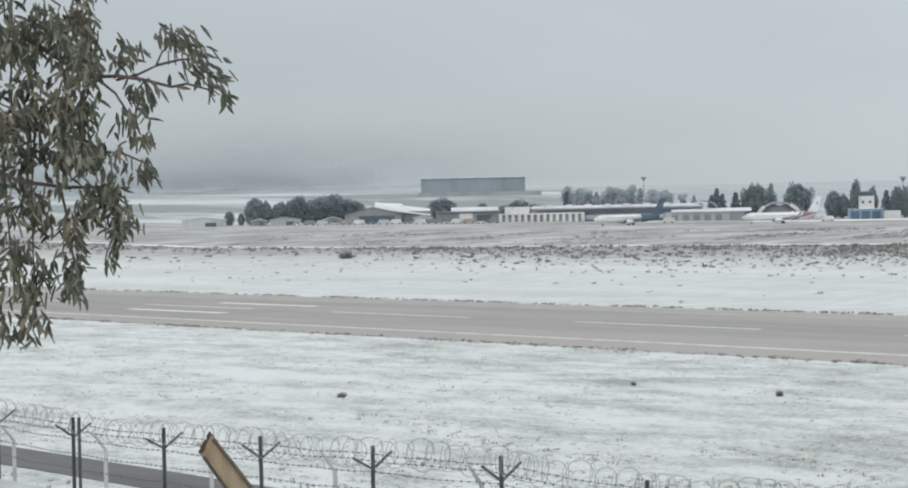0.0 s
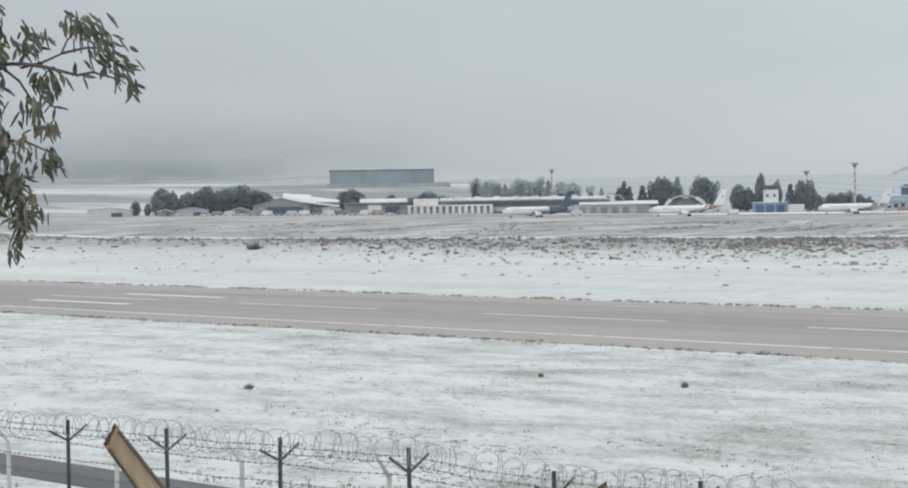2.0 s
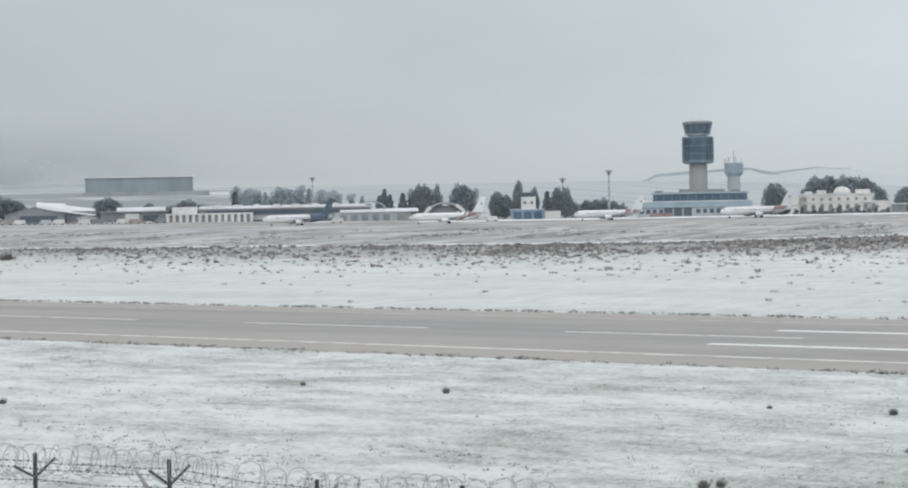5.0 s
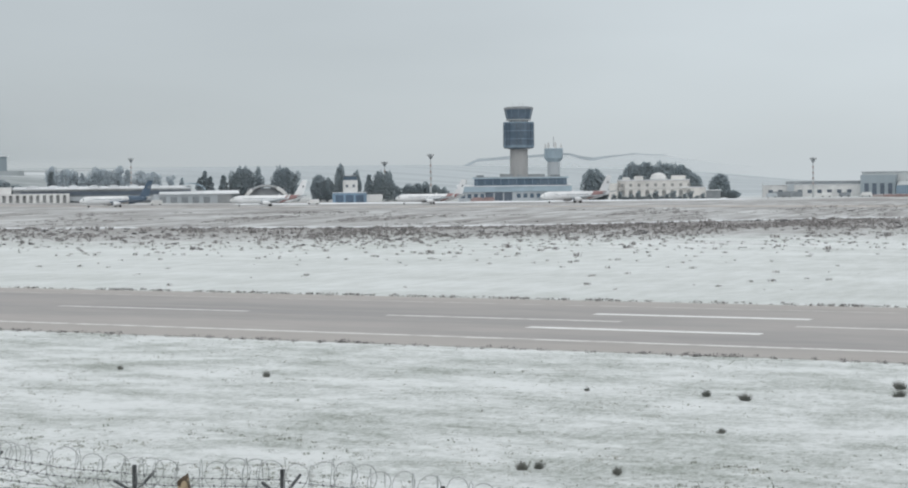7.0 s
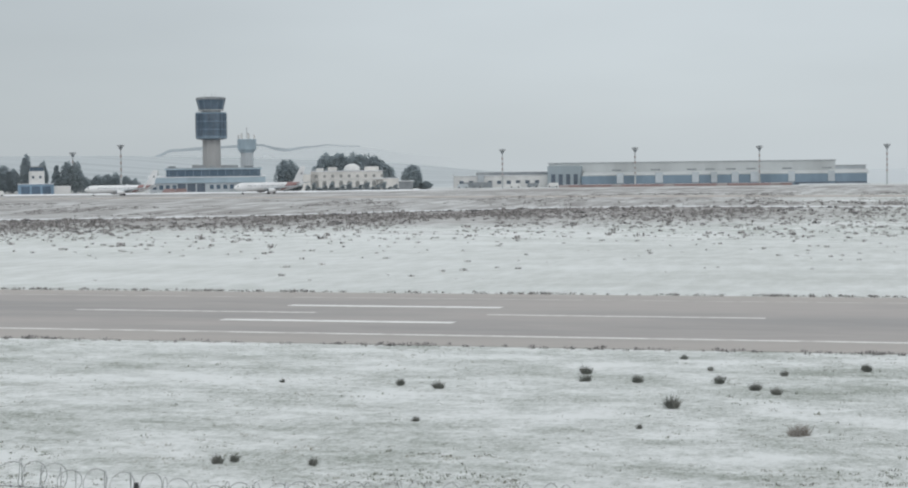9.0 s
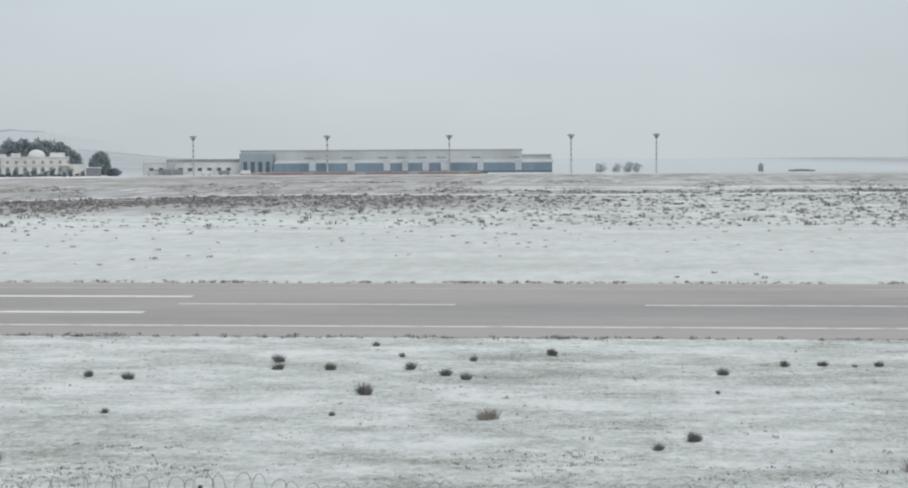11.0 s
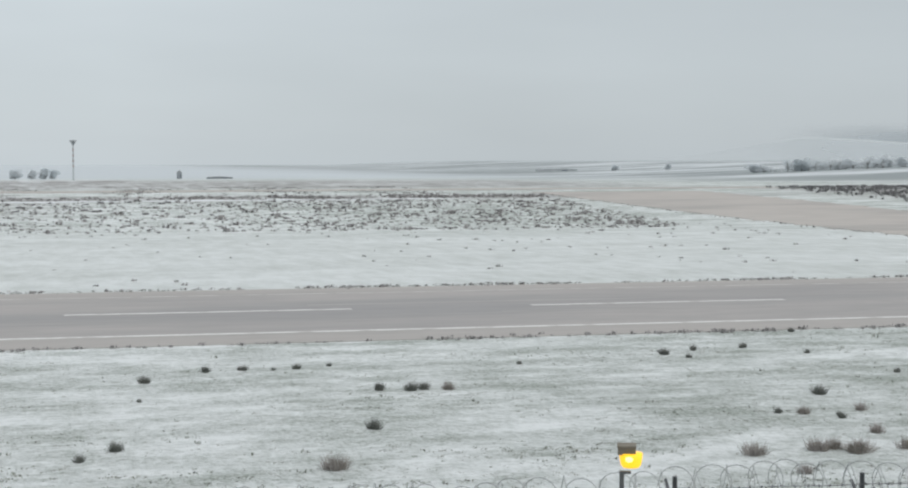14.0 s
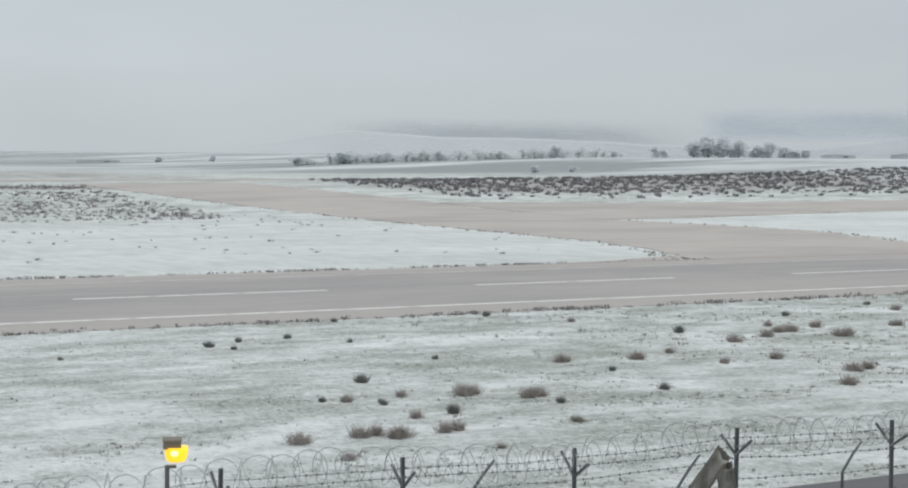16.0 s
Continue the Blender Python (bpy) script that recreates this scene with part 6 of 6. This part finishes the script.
# --- airliners
def airliner(phi, d, heading, scale, body, tail, rear, label):
    """A twin-jet 39 m long before scale, which fits it to the camera's view; nose towards local -x."""
    x, y = at(phi, d)
    t = thing("airliner", pose(x, y, ground_z(x, y) + 0.1, 0, 0, -phi + heading) @ Matrix.Scale(scale, 4), label, "airliner", "airliners on the apron")
    R, L = 1.95, 39.0
    stations = [(-19.5, 0.1, -0.45), (-19.1, 0.55, -0.42), (-18.2, 1.1, -0.3), (-16.8, 1.6, -0.12), (-15.0, 1.9, 0), (-12, R, 0), (6, R, 0), (10, 1.85, 0.12), (14, 1.35, 0.5), (17, 0.85, 0.85), (19.2, 0.3, 1.15), (19.5, 0.1, 1.2)]

    def hull(sel, mat_, name, grow=0.0, label_="", shear=0.0):
        bm = B()
        rings = []
        for sx, r, dz in sel:
            rings.append([bm.verts.new((sx + shear * math.sin(2 * math.pi * k / 16), (r + grow) * math.cos(2 * math.pi * k / 16), 3.5 + dz + (r + grow) * 1.05 * math.sin(2 * math.pi * k / 16))) for k in range(16)])
        for a, b in zip(rings, rings[1:]):
            for k in range(16):
                bm.faces.new((a[k], b[k], b[(k + 1) % 16], a[(k + 1) % 16]))
        bm.faces.new(rings[0])
        bm.faces.new(rings[-1][::-1])
        return part(name, bm, mat_, t, label_, smooth=True)

    fus = hull(stations, body, "fuselage")
    hull([(7.6, 1.93, 0.04), (10, 1.85, 0.12), (12.4, 1.58, 0.32), (14.6, 1.26, 0.57)] if rear is not M_NAVY else [(6.5, 1.94, 0.02), (10, 1.85, 0.12), (14, 1.35, 0.5), (17, 0.85, 0.85)], rear, "rear_stripe", 0.09, "painted rear fuselage", 0.0 if rear is M_NAVY else 2.4)

    def plate(name, pts, thick, mat_, axis, parent=t, label_=""):
        bm = B()
        lo, hi = [], []
        for p in pts:
            q = Vector(p)
            o = Vector((0, 0, thick / 2)) if axis == "z" else Vector((0, thick / 2, 0))
            lo.append(bm.verts.new(q - o))
            hi.append(bm.verts.new(q + o))
        bm.faces.new(hi)
        bm.faces.new(lo[::-1])
        for k in range(len(pts)):
            j = (k + 1) % len(pts)
            bm.faces.new((lo[k], lo[j], hi[j], hi[k]))
        bmesh.ops.recalc_face_normals(bm, faces=bm.faces)
        return part(name, bm, mat_, parent, label_)

    for s in (-1, 1):
        plate("wing", [(-4.0, s * 1.5, 2.5), (4.0, s * 1.5, 2.5), (5.0, s * 6, 2.9), (8.3, s * 17, 4.0), (6.9, s * 17, 4.0), (0.2, s * 5.5, 2.85)], 0.45, M_NAVY if rear is M_NAVY else M_LIGHTCLAD, "z")
        plate("winglet", [(6.9, s * 17, 4.0), (8.3, s * 17, 4.0), (9.2, s * 17.4, 6.2), (8.5, s * 17.4, 6.2)], 0.15, tail, "y")
        plate("stabiliser", [(14.2, s * 0.6, 4.7), (17.6, s * 0.4, 4.9), (19.6, s * 6.6, 5.5), (18.3, s * 6.6, 5.5)], 0.3, M_LIGHTCLAD, "z")
        bm = B()
        rings = [(-3.6, 0.75), (-3.3, 1.05), (-2.2, 1.12), (-0.6, 1.0), (0.9, 0.6)]
        tube(bm, [(a, s * 5.0, 1.75) for a, _ in rings], [b for _, b in rings], 14)
        eng = part("engine", bm, body, t, smooth=True)
        bm = B()
        tube(bm, [(-3.68, s * 5.0, 1.75), (-3.58, s * 5.0, 1.75)], 0.8, 14)
        part("intake", bm, M_DARK, eng)
        bm = B()
        tube(bm, [(1.2, s * 2.7, 2.6), (1.2, s * 2.7, 0.5)], 0.16, 8)
        leg = part("main_gear", bm, M_ALU, t)
        for o in (-0.4, 0.4):
            bm = B()
            tube(bm, [(1.2, s * 2.7 + o - 0.17, 0.55), (1.2, s * 2.7 + o + 0.17, 0.55)], 0.55, 14)
            part("tyre", bm, M_RUBBER, leg)
        bm = B()
        box(bm, (-17.55, s * 0.85, 4.05), (0.9, 0.5, 0.5), rz=-s * 28, ry=-20)
        part("cockpit_window", bm, M_DARK, fus)
        for k in range(24):
            bm = B()
            box(bm, (-12.5 + 0.95 * k, s * 1.93, 3.95), (0.3, 0.1, 0.42))
            part("cabin_window", bm, M_DARK, fus)
        plate("tail_emblem", [(17.7, s * 0.24, 9.3), (18.6, s * 0.24, 9.3), (18.9, s * 0.24, 10.3), (18.1, s * 0.24, 10.4)], 0.06, M_GREYWALL, "y")
    fin = plate("tail_fin", [(11.0, 0, 5.0), (13.6, 0, 5.9), (18.0, 0, 13.3), (20.6, 0, 13.3), (18.2, 0, 4.7), (16.0, 0, 4.2)], 0.4, tail, "y")
    bm = B()
    tube(bm, [(-14.6, 0, 2.2), (-14.6, 0, 0.45)], 0.12, 8)
    nose = part("nose_gear", bm, M_ALU, t)
    for o in (-0.25, 0.25):
        bm = B()
        tube(bm, [(-14.6, o - 0.1, 0.4), (-14.6, o + 0.1, 0.4)], 0.4, 12)
        part("tyre", bm, M_RUBBER, nose)
    return t


airliner(-38.25, 820, 24, 0.95, M_AIR, M_NAVY, M_NAVY, "white airliner with a navy blue tail on the snowy apron")
airliner(-33.15, 815, 8, 0.95, M_AIR, M_AIR, M_RED, "white airliner with a red rear stripe on the snowy apron")
airliner(-27.6, 822, 16, 0.91, M_AIR, M_AIR, M_RED, "white airliner with a red rear stripe on the snowy apron")
airliner(-22.62, 815, 30, 1.0, M_AIR, M_AIR, M_RED, "white airliner with a red rear stripe on the snowy apron")


# --- service vehicles
def vehicle(phi, d, turn, paint, long, label):
    x, y = at(phi, d)
    t = thing("van" if long > 5 else "car", pose(x, y, ground_z(x, y) + 0.14, 0, 0, turn), label, "vehicle", "vehicles on the apron")
    h = 2.4 if long > 5 else 1.5
    bm = B()
    box(bm, (0, 0, 0.35 + h * 0.25), (long, 1.85, h * 0.5), top=0.97)
    body = part("body", bm, paint, t)
    bm = B()
    box(bm, (0.2 * long * 0.2, 0, 0.35 + h * 0.72), (long * (0.9 if long > 5 else 0.55), 1.75, h * 0.45), top=0.85)
    part("cabin", bm, paint if long > 5 else M_DARK, t)
    slab("windscreen", body, M_DARK, (-long * 0.44, 0, 0.35 + h * 0.7), (0.12, 1.5, h * 0.3))
    for sx in (-0.32, 0.32):
        for sy in (-0.9, 0.9):
            bm = B()
            tube(bm, [(sx * long, sy - 0.1, 0.36), (sx * long, sy + 0.1, 0.36)], 0.36, 12)
            part("wheel", bm, M_RUBBER, t)


rnd = random.Random(4)
for k in range(17):
    phi = -49.6 + 0.42 * k
    paint, word = ((M_WHITE, "white"), (M_GREYWALL, "dark grey"), (M_LIGHTCLAD, "grey"), (M_WHITE, "white"), (M_FADED, "faded red"))[k % 5]
    vehicle(phi, 905 + rnd.uniform(-6, 6), 45 + rnd.uniform(-20, 20), paint, 6.5 if k % 3 else 4.4, f"{word} service {'van' if k % 3 else 'car'} parked on the snowy apron")
for phi, paint, word in ((-26.0, M_RUST, "maroon"), (-25.6, M_RUST, "maroon"), (-23.1, M_WHITE, "white"), (-31.6, M_WHITE, "white"), (-36.9, M_WHITE, "white")):
    vehicle(phi, 872, 20, paint, 6.5, f"{word} service van parked on the snowy apron")
for phi, paint, word, turn in ((-16.0, M_LIGHTCLAD, "grey", 10), (-15.5, M_GREYWALL, "dark grey", -15), (-14.2, M_WHITE, "white", 5), (-13.6, M_GREYWALL, "dark grey", 30), (-12.9, M_WHITE, "white", 0)):
    vehicle(phi, 985, turn, paint, 6.5, f"{word} service van parked before the depot")
